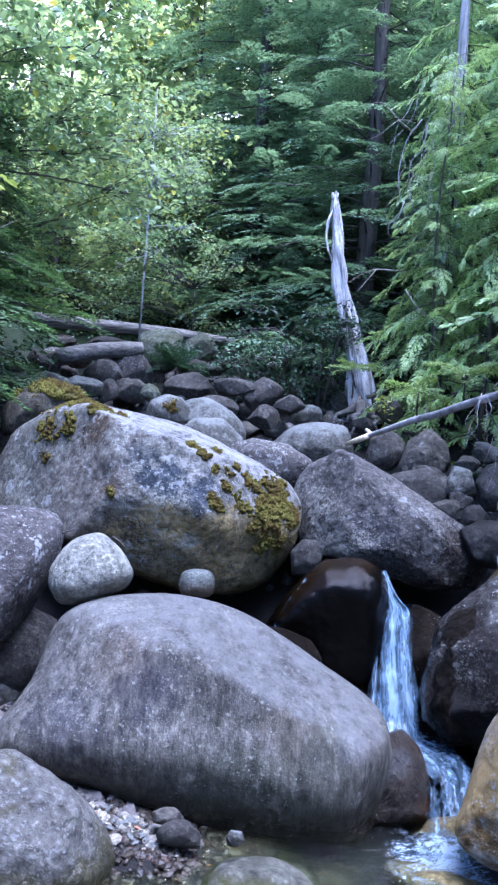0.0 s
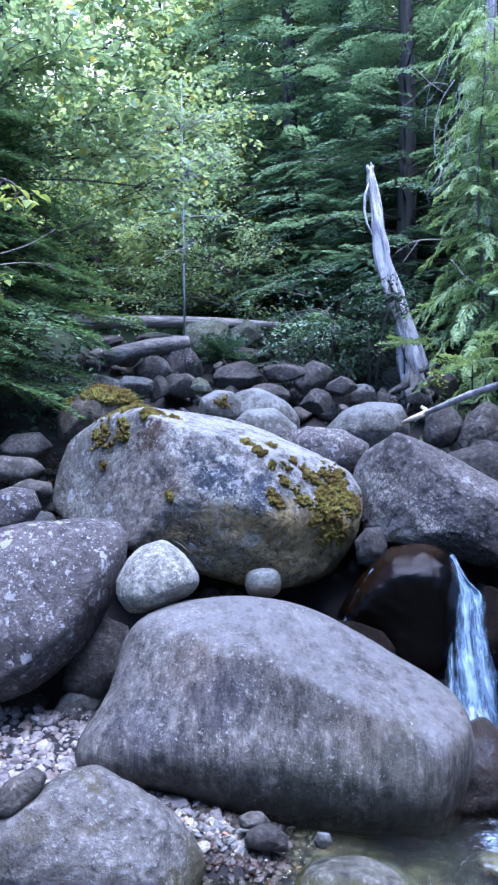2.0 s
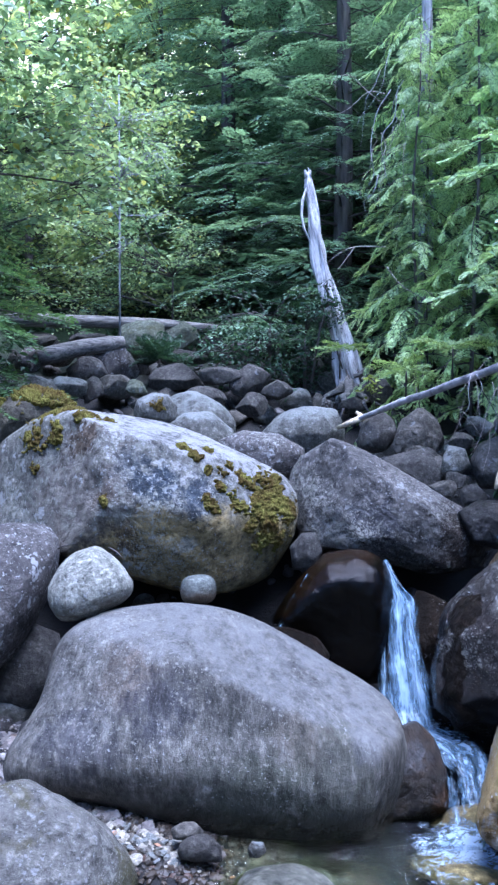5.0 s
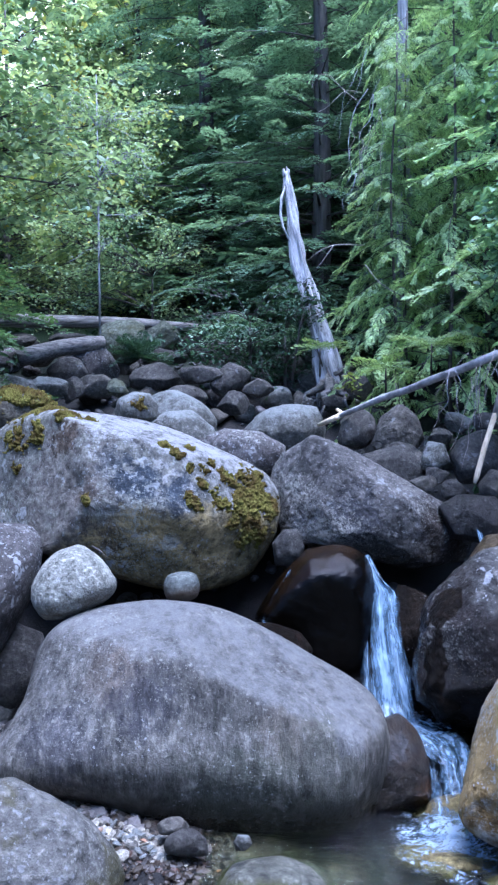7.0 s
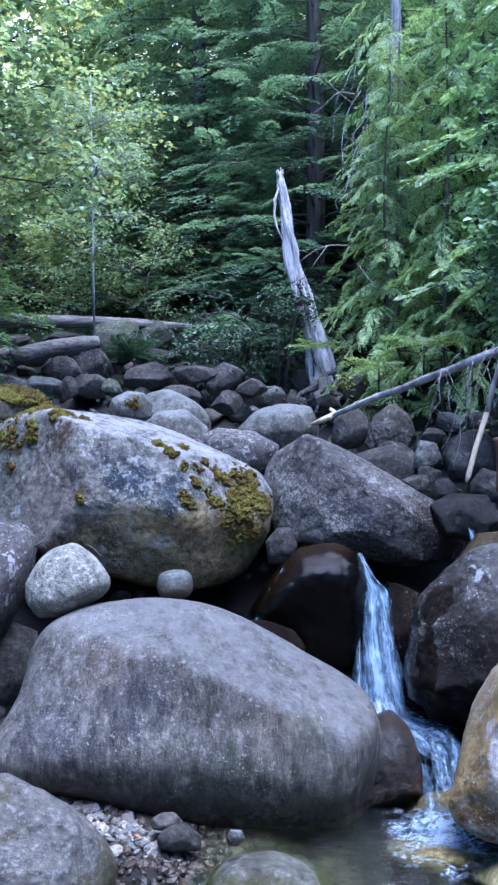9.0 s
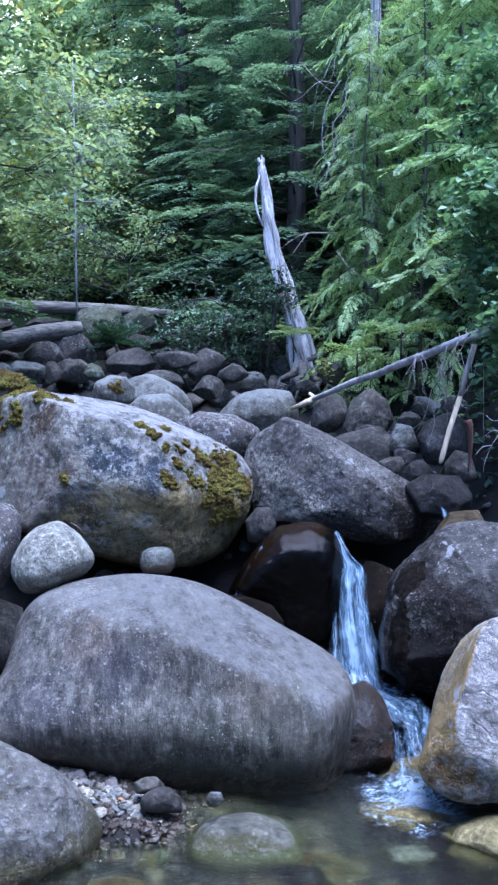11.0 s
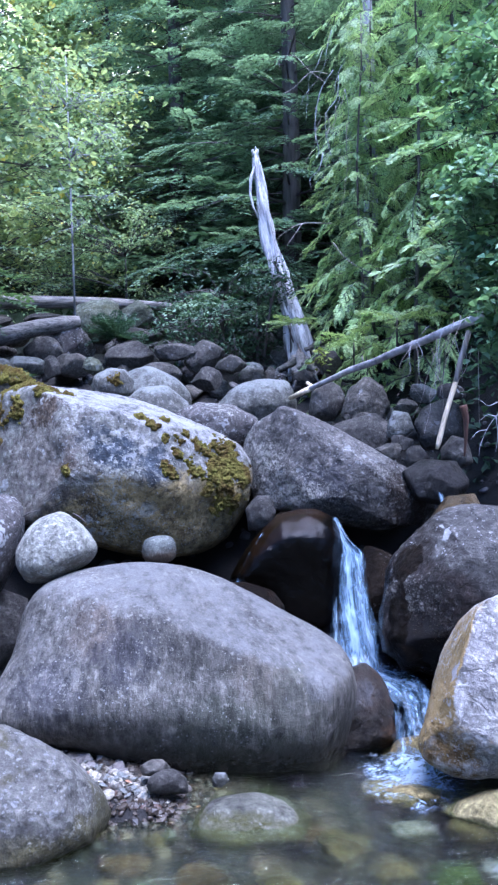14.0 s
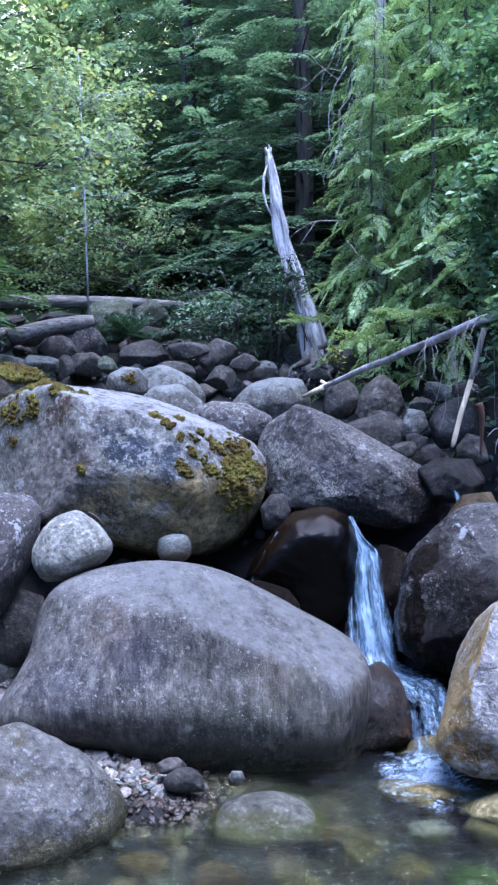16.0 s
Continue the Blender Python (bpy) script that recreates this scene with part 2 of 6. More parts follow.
def water_sheet(name, foam_x, foam_y, reach, lift):
    """Clear stream water with ripples, and broken foam round the place where the fall comes in."""
    m, nt, bsdf = material(name)
    bsdf.inputs["Base Color"].default_value = (0.46, 0.58, 0.38, 1)
    bsdf.inputs["Transmission Weight"].default_value = 1.0
    bsdf.inputs["IOR"].default_value = 1.33
    bsdf.inputs["Specular IOR Level"].default_value = 0.3
    bsdf.inputs["Roughness"].default_value = 0.0
    dx, dy = calc(nt, "SUBTRACT", axis(nt, "Position", 0), foam_x), calc(nt, "SUBTRACT", axis(nt, "Position", 1), foam_y)
    far = calc(nt, "SQRT", calc(nt, "ADD", calc(nt, "MULTIPLY", dx, dx), calc(nt, "MULTIPLY", dy, dy)))
    near = calc(nt, "SUBTRACT", 1.0, between(nt, far, 0.0, reach))
    ripple = calc(nt, "ADD", grain(nt, 10, 4, 0.55, vec=place(nt, (1, 2.2, 1)), warp=0.8), calc(nt, "MULTIPLY", grain(nt, 34, 3, 0.5, vec=place(nt, (1, 2.6, 1)), warp=0.5), 0.6))
    chop = calc(nt, "MULTIPLY", grain(nt, 24, 4, 0.6, warp=0.6), calc(nt, "MULTIPLY", near, 0.8))
    bumped(nt, bsdf, calc(nt, "ADD", ripple, chop), 0.65, 0.022)
    lace = calc(nt, "ADD", calc(nt, "MULTIPLY", grain(nt, 15, 8, 0.72, vec=place(nt, (1, 1.3, 1)), warp=1.4), 0.6), calc(nt, "MULTIPLY", grain(nt, 46, 5, 0.7, vec=place(nt, (1, 1.7, 1)), warp=0.8), 0.4))
    mask = ramp(nt, calc(nt, "ADD", lace, calc(nt, "MULTIPLY", near, lift)), [(0.71, 0.0), (0.8, 0.8)])
    white = nd(nt, "BsdfDiffuse", Color=(0.26, 0.315, 0.37, 1))
    mix = nd(nt, "MixShader", Fac=mask)
    nt.links.new(bsdf.outputs[0], mix.inputs[1])
    nt.links.new(white.outputs[0], mix.inputs[2])
    nt.links.new(mix.outputs[0], nt.nodes["Material Output"].inputs[0])
    return m


def falling_water(name, across, along, thin=0.42, white=0.9, edge_soft=0.3):
    """Falling or rushing water: bright strands that follow the flow over thin clear gaps. UV map "flow" holds metres, "edge" the share of the width."""
    m, nt, bsdf = material(name)
    flow, rim = nt.nodes.new("ShaderNodeUVMap"), nt.nodes.new("ShaderNodeUVMap")
    flow.uv_map, rim.uv_map = "flow", "edge"

    def streak(k, l, detail, at, warp):
        return grain(nt, 1.0, detail, 0.6, vec=nd(nt, "Mapping", Vector=flow.outputs[0], Scale=(k, l, 1), Location=at).outputs[0], warp=warp)

    strand, rope, fleck = streak(across, along, 4, (0, 0, 0), 0.5), streak(across * 0.3, along * 0.6, 3, (3, 7, 0), 0.8), streak(across * 1.5, along * 5, 3, (9, 2, 0), 0.2)
    run = calc(nt, "ADD", calc(nt, "MULTIPLY", strand, 0.4), calc(nt, "ADD", calc(nt, "MULTIPLY", rope, 0.34), calc(nt, "MULTIPLY", fleck, 0.26)))
    u = nd(nt, "SeparateXYZ", Vector=rim.outputs[0]).outputs[0]
    mid = calc(nt, "MULTIPLY", calc(nt, "MULTIPLY", u, calc(nt, "SUBTRACT", 1.0, u)), 4.0)
    body = calc(nt, "ADD", run, calc(nt, "MULTIPLY", calc(nt, "SUBTRACT", mid, 0.8), edge_soft))
    nt.links.new(ramp(nt, body, [(0.4, (0.05, 0.09, 0.14)), (0.52, (0.115, 0.18, 0.245)), (0.65, (0.27, 0.355, 0.435))]), bsdf.inputs["Base Color"])
    bsdf.inputs["Roughness"].default_value = 0.35
    bsdf.inputs["Specular IOR Level"].default_value = 0.3
    nt.links.new(ramp(nt, body, [(thin, 0.0), (thin + 0.16, white)]), bsdf.inputs["Alpha"])
    bumped(nt, bsdf, run, 0.5, 0.01)
    return m


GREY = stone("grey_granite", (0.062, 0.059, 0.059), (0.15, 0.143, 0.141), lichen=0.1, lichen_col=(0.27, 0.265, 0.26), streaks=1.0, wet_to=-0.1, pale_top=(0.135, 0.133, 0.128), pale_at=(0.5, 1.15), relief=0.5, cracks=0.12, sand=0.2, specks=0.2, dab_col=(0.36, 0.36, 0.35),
             below=(-0.02, 0.6, 0.02, (0.052, 0.05, 0.042)),
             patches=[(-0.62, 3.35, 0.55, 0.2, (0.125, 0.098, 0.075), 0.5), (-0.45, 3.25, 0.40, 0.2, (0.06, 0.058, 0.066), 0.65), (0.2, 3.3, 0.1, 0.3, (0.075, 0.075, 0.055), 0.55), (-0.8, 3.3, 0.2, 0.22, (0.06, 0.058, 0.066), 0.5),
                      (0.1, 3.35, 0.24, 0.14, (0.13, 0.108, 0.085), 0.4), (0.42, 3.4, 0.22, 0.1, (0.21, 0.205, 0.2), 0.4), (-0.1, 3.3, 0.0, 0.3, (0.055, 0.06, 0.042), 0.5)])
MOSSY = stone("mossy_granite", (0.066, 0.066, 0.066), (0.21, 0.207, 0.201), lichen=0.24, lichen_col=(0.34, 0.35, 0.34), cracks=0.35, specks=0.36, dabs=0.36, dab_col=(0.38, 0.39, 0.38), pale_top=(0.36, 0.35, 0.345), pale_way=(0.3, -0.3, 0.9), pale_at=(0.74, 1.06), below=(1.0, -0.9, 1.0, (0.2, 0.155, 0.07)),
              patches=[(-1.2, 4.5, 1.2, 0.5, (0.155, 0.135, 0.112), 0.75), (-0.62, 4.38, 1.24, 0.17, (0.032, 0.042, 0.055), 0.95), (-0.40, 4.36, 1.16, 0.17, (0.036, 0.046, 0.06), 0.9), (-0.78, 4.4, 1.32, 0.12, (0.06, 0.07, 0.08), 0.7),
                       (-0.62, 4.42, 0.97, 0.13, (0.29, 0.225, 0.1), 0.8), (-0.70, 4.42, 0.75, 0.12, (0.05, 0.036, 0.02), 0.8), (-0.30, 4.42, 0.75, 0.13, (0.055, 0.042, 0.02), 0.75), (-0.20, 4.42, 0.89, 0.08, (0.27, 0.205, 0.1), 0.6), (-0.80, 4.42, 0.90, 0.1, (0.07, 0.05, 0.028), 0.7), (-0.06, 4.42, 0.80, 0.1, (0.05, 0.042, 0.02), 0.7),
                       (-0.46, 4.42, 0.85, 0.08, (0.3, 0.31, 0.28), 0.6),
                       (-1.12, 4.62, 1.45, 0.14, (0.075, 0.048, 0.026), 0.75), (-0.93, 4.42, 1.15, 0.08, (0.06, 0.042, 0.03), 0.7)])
PURPLE = stone("mauve_granite", (0.055, 0.05, 0.054), (0.13, 0.12, 0.129), lichen=0.3, lichen_col=(0.32, 0.32, 0.32), dabs=0.66, specks=0.45, dab_col=(0.44, 0.44, 0.43))
PALE = stone("pale_granite", (0.14, 0.14, 0.135), (0.4, 0.4, 0.385), lichen=0.4, lichen_col=(0.46, 0.46, 0.45), dabs=0.3, dab_col=(0.5, 0.5, 0.49), size=0.45, cracks=0.1, mottle=1.0, sand=0.5, stain=(0.16, 0.135, 0.1), stain_at=(0.4, 0.6), stain_face=(2, 0.1, -0.4))
BLUISH = stone("bluish_stone", (0.06, 0.068, 0.072), (0.14, 0.15, 0.152), stain=(0.085, 0.062, 0.04), stain_at=(0.2, 0.4), stain_face=(2, 0.35, -0.1), size=0.4, rough=0.6)
SPECK = stone("speckled_granite", (0.05, 0.048, 0.052), (0.128, 0.12, 0.124), lichen=0.42, lichen_col=(0.28, 0.275, 0.27), wet_to=0.8, dabs=0.42, specks=0.32, dab_col=(0.3, 0.3, 0.29), patches=[(1.12, 4.75, 0.86, 0.26, (0.022, 0.014, 0.009), 0.9), (0.55, 4.6, 1.02, 0.2, (0.035, 0.036, 0.042), 0.7)])
# wet and near-black: shade of the neighbouring boulders is mixed into the base colour
WET = stone("soaked_shaded_stone", (0.0006, 0.0005, 0.0004), (0.002, 0.0014, 0.001), stain=(0.012, 0.0055, 0.0018), stain_at=(0.35, 0.6), stain_face=(2, 0.45, 1.0), rough=0.05, relief=0.3, shine=0.16, mottle=0.8)
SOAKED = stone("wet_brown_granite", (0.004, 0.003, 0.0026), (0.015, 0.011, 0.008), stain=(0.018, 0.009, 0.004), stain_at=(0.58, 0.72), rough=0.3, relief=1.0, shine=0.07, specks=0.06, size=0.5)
DARK = stone("dark_granite", (0.037, 0.036, 0.038), (0.1, 0.096, 0.1), lichen=0.28, lichen_col=(0.24, 0.24, 0.245), wet_to=0.42, dabs=0.16, specks=0.34, stain=(0.016, 0.010, 0.006), stain_at=(0.25, 0.42), stain_face=(0, -0.3, -0.62), stain_wet=True, below=(0.43, 1.3, -0.9, (0.014, 0.01, 0.008)))
OCHRE = stone("ochre_granite", (0.13, 0.124, 0.138), (0.4, 0.385, 0.41), lichen=0.55, lichen_col=(0.55, 0.54, 0.56), dabs=0.3, dab_col=(0.55, 0.54, 0.55), stain=(0.36, 0.25, 0.1), stain_at=(0.08, 0.26),
              stain_face=(0, -0.3, -0.58), mottle=1.0, specks=0.35, wet_to=-0.14, patches=[(0.86, 3.0, 0.02, 0.13, (0.22, 0.13, 0.035), 0.9)])
RIVER = stone("river_stone", (0.05, 0.046, 0.044), (0.14, 0.13, 0.126), dabs=0.15, dab_col=(0.3, 0.3, 0.29), lichen=0.15, lichen_col=(0.22, 0.22, 0.22), size=0.6)
RIVER_DARK = stone("dark_river_stone", (0.03, 0.028, 0.028), (0.088, 0.083, 0.084), dabs=0.08, dab_col=(0.2, 0.2, 0.2), lichen=0.12, lichen_col=(0.17, 0.17, 0.17), size=0.6)
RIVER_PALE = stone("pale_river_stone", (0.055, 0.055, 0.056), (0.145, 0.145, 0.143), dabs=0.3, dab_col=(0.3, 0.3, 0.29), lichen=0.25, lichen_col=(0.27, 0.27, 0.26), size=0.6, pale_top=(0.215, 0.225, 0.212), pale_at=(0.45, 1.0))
GREENISH = stone("green_grey_river_stone", (0.045, 0.052, 0.043), (0.12, 0.132, 0.11), dabs=0.25, dab_col=(0.22, 0.23, 0.2), lichen=0.2, lichen_col=(0.2, 0.21, 0.19), size=0.6, stain=(0.06, 0.062, 0.03), stain_at=(0.52, 0.64))
ALGAE = stone("algae_stone", (0.07, 0.07, 0.062), (0.19, 0.188, 0.17), stain=(0.075, 0.072, 0.025), stain_at=(0.2, 0.4), stain_face=(2, 1.0, 0.72), size=0.6, rough=0.5, dabs=0.3, dab_col=(0.26, 0.26, 0.24))
MOUND = stone("moss_mound", (0.045, 0.04, 0.034), (0.1, 0.093, 0.08), moss=0.35, moss_from=0.2, dabs=0.15)
WHITE_PEBBLE = stone("white_pebble_stone", (0.125, 0.113, 0.102), (0.33, 0.312, 0.292), size=0.2, relief=0.4)
EARTH = earth("forest_earth")
NEEDLE = leaf_stuff("hemlock_needles", (0.08, 0.132, 0.086), (0.25, 0.375, 0.24), 0.42)
NEEDLE_NEAR = leaf_stuff("near_hemlock_needles", (0.026, 0.06, 0.022), (0.1, 0.175, 0.068), 0.38)
CEDAR = leaf_stuff("cedar_sprays", (0.2, 0.31, 0.14), (0.52, 0.66, 0.33), 0.47)
SPROUT = leaf_stuff("seedling_sprays", (0.09, 0.15, 0.055), (0.25, 0.34, 0.13), 0.45)
# lighter copy of ALDER with the sunlight mixed into its leaf colour
LIGHT_ALDER = leaf_stuff("sunlit_alder_leaves", (0.2, 0.29, 0.14), (0.43, 0.5, 0.23), 0.5, 0.46, (0.62, 0.56, 0.15))
ALDER = leaf_stuff("alder_leaves", (0.17, 0.26, 0.15), (0.4, 0.5, 0.27), 0.46, 0.46, (0.5, 0.44, 0.1))
BROAD = leaf_stuff("broad_leaves", (0.065, 0.135, 0.07), (0.2, 0.33, 0.17), 0.42, 0.42)
BUSH = leaf_stuff("bush_leaves", (0.014, 0.038, 0.02), (0.055, 0.108, 0.056), 0.3, 0.62)
YELLOW = leaf_stuff("yellow_leaves", (0.16, 0.22, 0.05), (0.34, 0.4, 0.1), 0.4)
BARK = wood("bark", (0.025, 0.02, 0.017), (0.1, 0.085, 0.075))
PALE_BARK = wood("pale_bark", (0.16, 0.16, 0.17), (0.4, 0.4, 0.42))
SILVER = wood("weathered_wood", (0.07, 0.066, 0.068), (0.62, 0.605, 0.61), (46, 46, 1.8), (0, 12.2, 0))
def moss_mat(name):
    """Old moss: fuzzy, yellow-olive in places and brown in others."""
    m, nt, bsdf = material(name)
    fuzz, lump, wide = grain(nt, 130, 5, 0.75), grain(nt, 34, 5, 0.65), grain(nt, 7, 4, 0.6)
    gold = ramp(nt, fuzz, [(0.3, (0.028, 0.025, 0.004)), (0.5, (0.13, 0.12, 0.022)), (0.68, (0.3, 0.28, 0.07))])
    brown = ramp(nt, fuzz, [(0.3, (0.02, 0.013, 0.004)), (0.55, (0.085, 0.056, 0.014)), (0.72, (0.16, 0.11, 0.03))])
    col = blend(nt, ramp(nt, calc(nt, "ADD", calc(nt, "MULTIPLY", wide, 0.6), calc(nt, "MULTIPLY", lump, 0.4)), [(0.42, 0.0), (0.6, 1.0)]), brown, gold)
    nt.links.new(col, bsdf.inputs["Base Color"])
    bsdf.inputs["Roughness"].default_value = 0.95
    bsdf.inputs["Specular IOR Level"].default_value = 0.1
    bumped(nt, bsdf, calc(nt, "ADD", fuzz, lump), 1.0, 0.02)
    return m


MOSS = moss_mat("moss")
LOGWOOD = wood("grey_log_wood", (0.012, 0.01, 0.008), (0.23, 0.21, 0.185), (2.2, 40, 40))
BARE = wood("bare_wood", (0.42, 0.33, 0.2), (0.72, 0.6, 0.42), (30, 30, 3))
LEANWOOD = wood("grey_pole_wood", (0.1, 0.093, 0.09), (0.4, 0.38, 0.37), (9, 9, 9))
TWIG = wood("dead_twig", (0.16, 0.13, 0.11), (0.4, 0.35, 0.31))
RUST = wood("red_root_wood", (0.014, 0.006, 0.004), (0.075, 0.03, 0.016))
POOL = water_sheet("pool_water", 0.83, 3.34, 0.55, 0.33)
BASIN = water_sheet("basin_water", 0.76, 4.0, 0.42, 0.33)
FALL = falling_water("falling_water", 46, 3.4, 0.41, 0.85)
VEIL = falling_water("thin_falling_water", 75, 4.0, 0.44, 0.75)
CHUTE = falling_water("rushing_water", 60, 6.5, 0.43, 0.72, 0.12)


# ---- mesh helpers ----
def mesh_of(name, verts, faces, mat, smooth=True):
    me = bpy.data.meshes.new(name)
    verts, faces = np.asarray(verts, np.float32), np.asarray(faces, np.int32)
    n, k = faces.shape
    me.vertices.add(len(verts))
    me.vertices.foreach_set("co", verts.ravel())
    me.loops.add(n * k)
    me.loops.foreach_set("vertex_index", faces.ravel())
    me.polygons.add(n)
    me.polygons.foreach_set("loop_start", np.arange(n, dtype=np.int32) * k)
    me.polygons.foreach_set("use_smooth", np.full(n, smooth))
    me.update(calc_edges=True)
    me.materials.append(mat)
    return me


def joined(bits):
    """One list of vertices and one of faces from several (verts, faces) pairs."""
    vs, fs, at = [], [], 0
    for v, f in bits:
        vs.append(v)
        fs.append(np.asarray(f) + at)
        at += len(v)
    return np.concatenate(vs), np.concatenate(fs)


def part(name, data, mat, parent, label="", smooth=True):
    ob = new(name, mesh_of(name, *data, mat, smooth))
    ob.parent = parent
    if label:
        tagged(ob, label)
    return ob


def empty(name, at=(0, 0, 0)):
    ob = new(name)
    ob.location = at
    ob.empty_display_size = 0.1
    return ob


BALLS = {}


def ball(level):
    if level not in BALLS:
        bm = bmesh.new()
        bmesh.ops.create_icosphere(bm, subdivisions=level, radius=1)
        BALLS[level] = (np.array([v.co[:] for v in bm.verts]), np.array([[v.index for v in f.verts] for f in bm.faces]))
        bm.free()
    return BALLS[level]


def directions(table):
    a = np.radians(np.array(table, float))
    return np.stack([np.cos(a[:, 1]) * np.cos(a[:, 0]), np.cos(a[:, 1]) * np.sin(a[:, 0]), np.sin(a[:, 1])], 1)


def rounded(d, table, power):
    n = directions([c[:2] for c in table])
    g = np.maximum(d @ n.T, 0) / np.array([c[2] for c in table])
    return (g ** power).sum(1) ** (1 / power)


def rough_out(v, seed, amount, size):
    """Push a surface in and out along its radius by lumps of two sizes."""
    off = Vector((seed * 3.7, seed * 1.3, seed * 2.1))
    k = np.empty(len(v))
    for i, p in enumerate(v):
        q = Vector(p)
        k[i] = noise.fractal(q * (1.6 / size) + off, 0.9, 2.0, 3) + 0.5 * abs(noise.noise(q * (3.4 / size) - off)) + 0.6 * noise.fractal(q * (7 / size) + off, 0.65, 2.1, 6)
    return v * (1 + amount * k)[:, None]


def chipped(v, seed, n, deep=(0.84, 0.95), rim=(0.95, 0.985)):
    """Worn flat faces: the stone is planed off a little on random sides, most on the side that faces the pool."""
    rr = random.Random(seed * 31 + 7)
    for _ in range(n):
        w = Vector((rr.gauss(0, 0.8), rr.gauss(-0.7, 0.7), rr.gauss(0.15, 0.7))).normalized()
        w = np.array(w[:])
        s = v @ w
        h = s.max() * (rr.uniform(*deep) if w[1] < -0.45 else rr.uniform(*rim))
        v = v - np.maximum(s - h, 0)[:, None] * w * 0.88
    return v


def boulder(name, label, mat, centre, front, back, cuts, level=5, power=34, depth=2.5, bumps=(), facets=(), amount=0.035, seed=1, chips=16, edge=26, group="stream boulders"):
    """A water-worn boulder: faces (azimuth, elevation, distance) rounded into one another. front and back: its reach towards -y and +y."""
    d, faces = ball(level)
    side = rounded(d, cuts, power)
    way = math.degrees(math.atan2(centre[1], centre[0]))
    deep = rounded(d, [(way + 180, 8, front), (way, -8, back)], 2)
    r = 1 / (side ** depth + deep ** depth) ** (1 / depth)
    if facets:
        r = 1 / ((1 / r) ** edge + rounded(d, facets, edge) ** edge) ** (1 / edge)
    for az, el, amp, wide in bumps:
        r = r + amp * np.exp(-(np.arccos(np.clip(d @ directions([(az, el)])[0], -1, 1)) / radians(wide)) ** 2)
    size = float(np.median([c[2] for c in cuts]))
    v = chipped(d * r[:, None], seed, chips)
    v = rough_out(v, seed, amount, size * 2)
    ob = new(name, mesh_of(name, v, faces, mat))
    ob.location = centre
    return tagged(ob, label, "boulder" if size > 0.12 else "stone", group)


def worn(name, label, mat, at, size, seed, level=4, group="stream boulders", tilt=0.0, smooth=True):
    """A smaller stone: an ellipsoid knocked flat on a few random sides."""
    rng = random.Random(seed)
    d, faces = ball(level)
    cuts = [(rng.uniform(0, 360), rng.uniform(-70, 70), rng.uniform(0.5, 0.88)) for _ in range(11)]
    r = 1 / (rounded(d, cuts, 44) ** 12 + 1) ** (1 / 12) * 1.16
    v = rough_out(chipped(d * r[:, None], seed, 18 if level > 2 else 6, (0.6, 0.86), (0.7, 0.93)), seed % 97, 0.06, 2.0) * np.array(size) * 1.1
    ob = new(name, mesh_of(name, v, faces, mat, smooth))
    ob.matrix_world = pose(*at, tilt, 0, rng.uniform(-15, 15))
    return tagged(ob, label, "boulder" if max(size) > 0.12 else "stone", group)


def tube(points, radii, sides=10, flute=0.0, seed=0):
    """A tapered round limb along a list of places."""
    pts = [Vector(p) for p in points]
    rings, n = [], len(pts)
    for i, p in enumerate(pts):
        way = (pts[min(i + 1, n - 1)] - pts[max(i - 1, 0)]).normalized()
        a = way.orthogonal().normalized() if i == 0 else (a - way * a.dot(way)).normalized()
        b = way.cross(a)
        for k in range(sides):
            t = 2 * math.pi * k / sides
            r = radii[i] * (1 + flute * noise.noise(Vector((math.cos(t) * 1.7 + seed, math.sin(t) * 1.7, i * 0.25))))
            rings.append(p + (a * math.cos(t) + b * math.sin(t)) * r)
    faces = [(i * sides + k, i * sides + (k + 1) % sides, (i + 1) * sides + (k + 1) % sides, (i + 1) * sides + k) for i in range(n - 1) for k in range(sides)]
    for end, flip in ((0, 1), (n - 1, 0)):
        c = len(rings)
        rings.append(pts[end])
        faces += [(c, end * sides + (k + flip) % sides, end * sides + (k + 1 - flip) % sides, c) for k in range(sides)]
    keep = [f if f[0] != f[3] else (f[0], f[1], f[2], f[2]) for f in faces]
    return np.array([p[:] for p in rings]), np.array(keep)


def tube_mesh(name, points, radii, mat, sides=10, flute=0.0, seed=0):
    """The same as a bmesh-clean mesh with fan ends."""
    v, f = tube(points, radii, sides, flute, seed)
    me = bpy.data.meshes.new(name)
    me.from_pydata(v.tolist(), [], [tuple(dict.fromkeys(q)) for q in f.tolist()])
    me.polygons.foreach_set("use_smooth", np.ones(len(me.polygons), bool))
    me.materials.append(mat)
    return me


def limb(name, parent, points, radii, mat, sides=8, flute=0.0, seed=0, label=""):
    ob = new(name, tube_mesh(name, points, radii, mat, sides, flute, seed))
    ob.parent = parent
    if label:
        tagged(ob, label)
    return ob


def bend(a, b, sag, n=7, wob=0.0, seed=0):
    """Places on an arc from a to b that hangs or rises by sag in its middle."""
    a, b, rng = Vector(a), Vector(b), random.Random(seed)
    out = []
    for i in range(n):
        t = i / (n - 1)
        p = a.lerp(b, t)
        p.z += sag * 4 * t * (1 - t)
        if 0 < i < n - 1:
            p += Vector((rng.uniform(-wob, wob), rng.uniform(-wob, wob), rng.uniform(-wob, wob)))
        out.append(p)
    return out


# ---- ground ----
def interp(v, xs, ys):
    return float(np.interp(v, xs, ys))


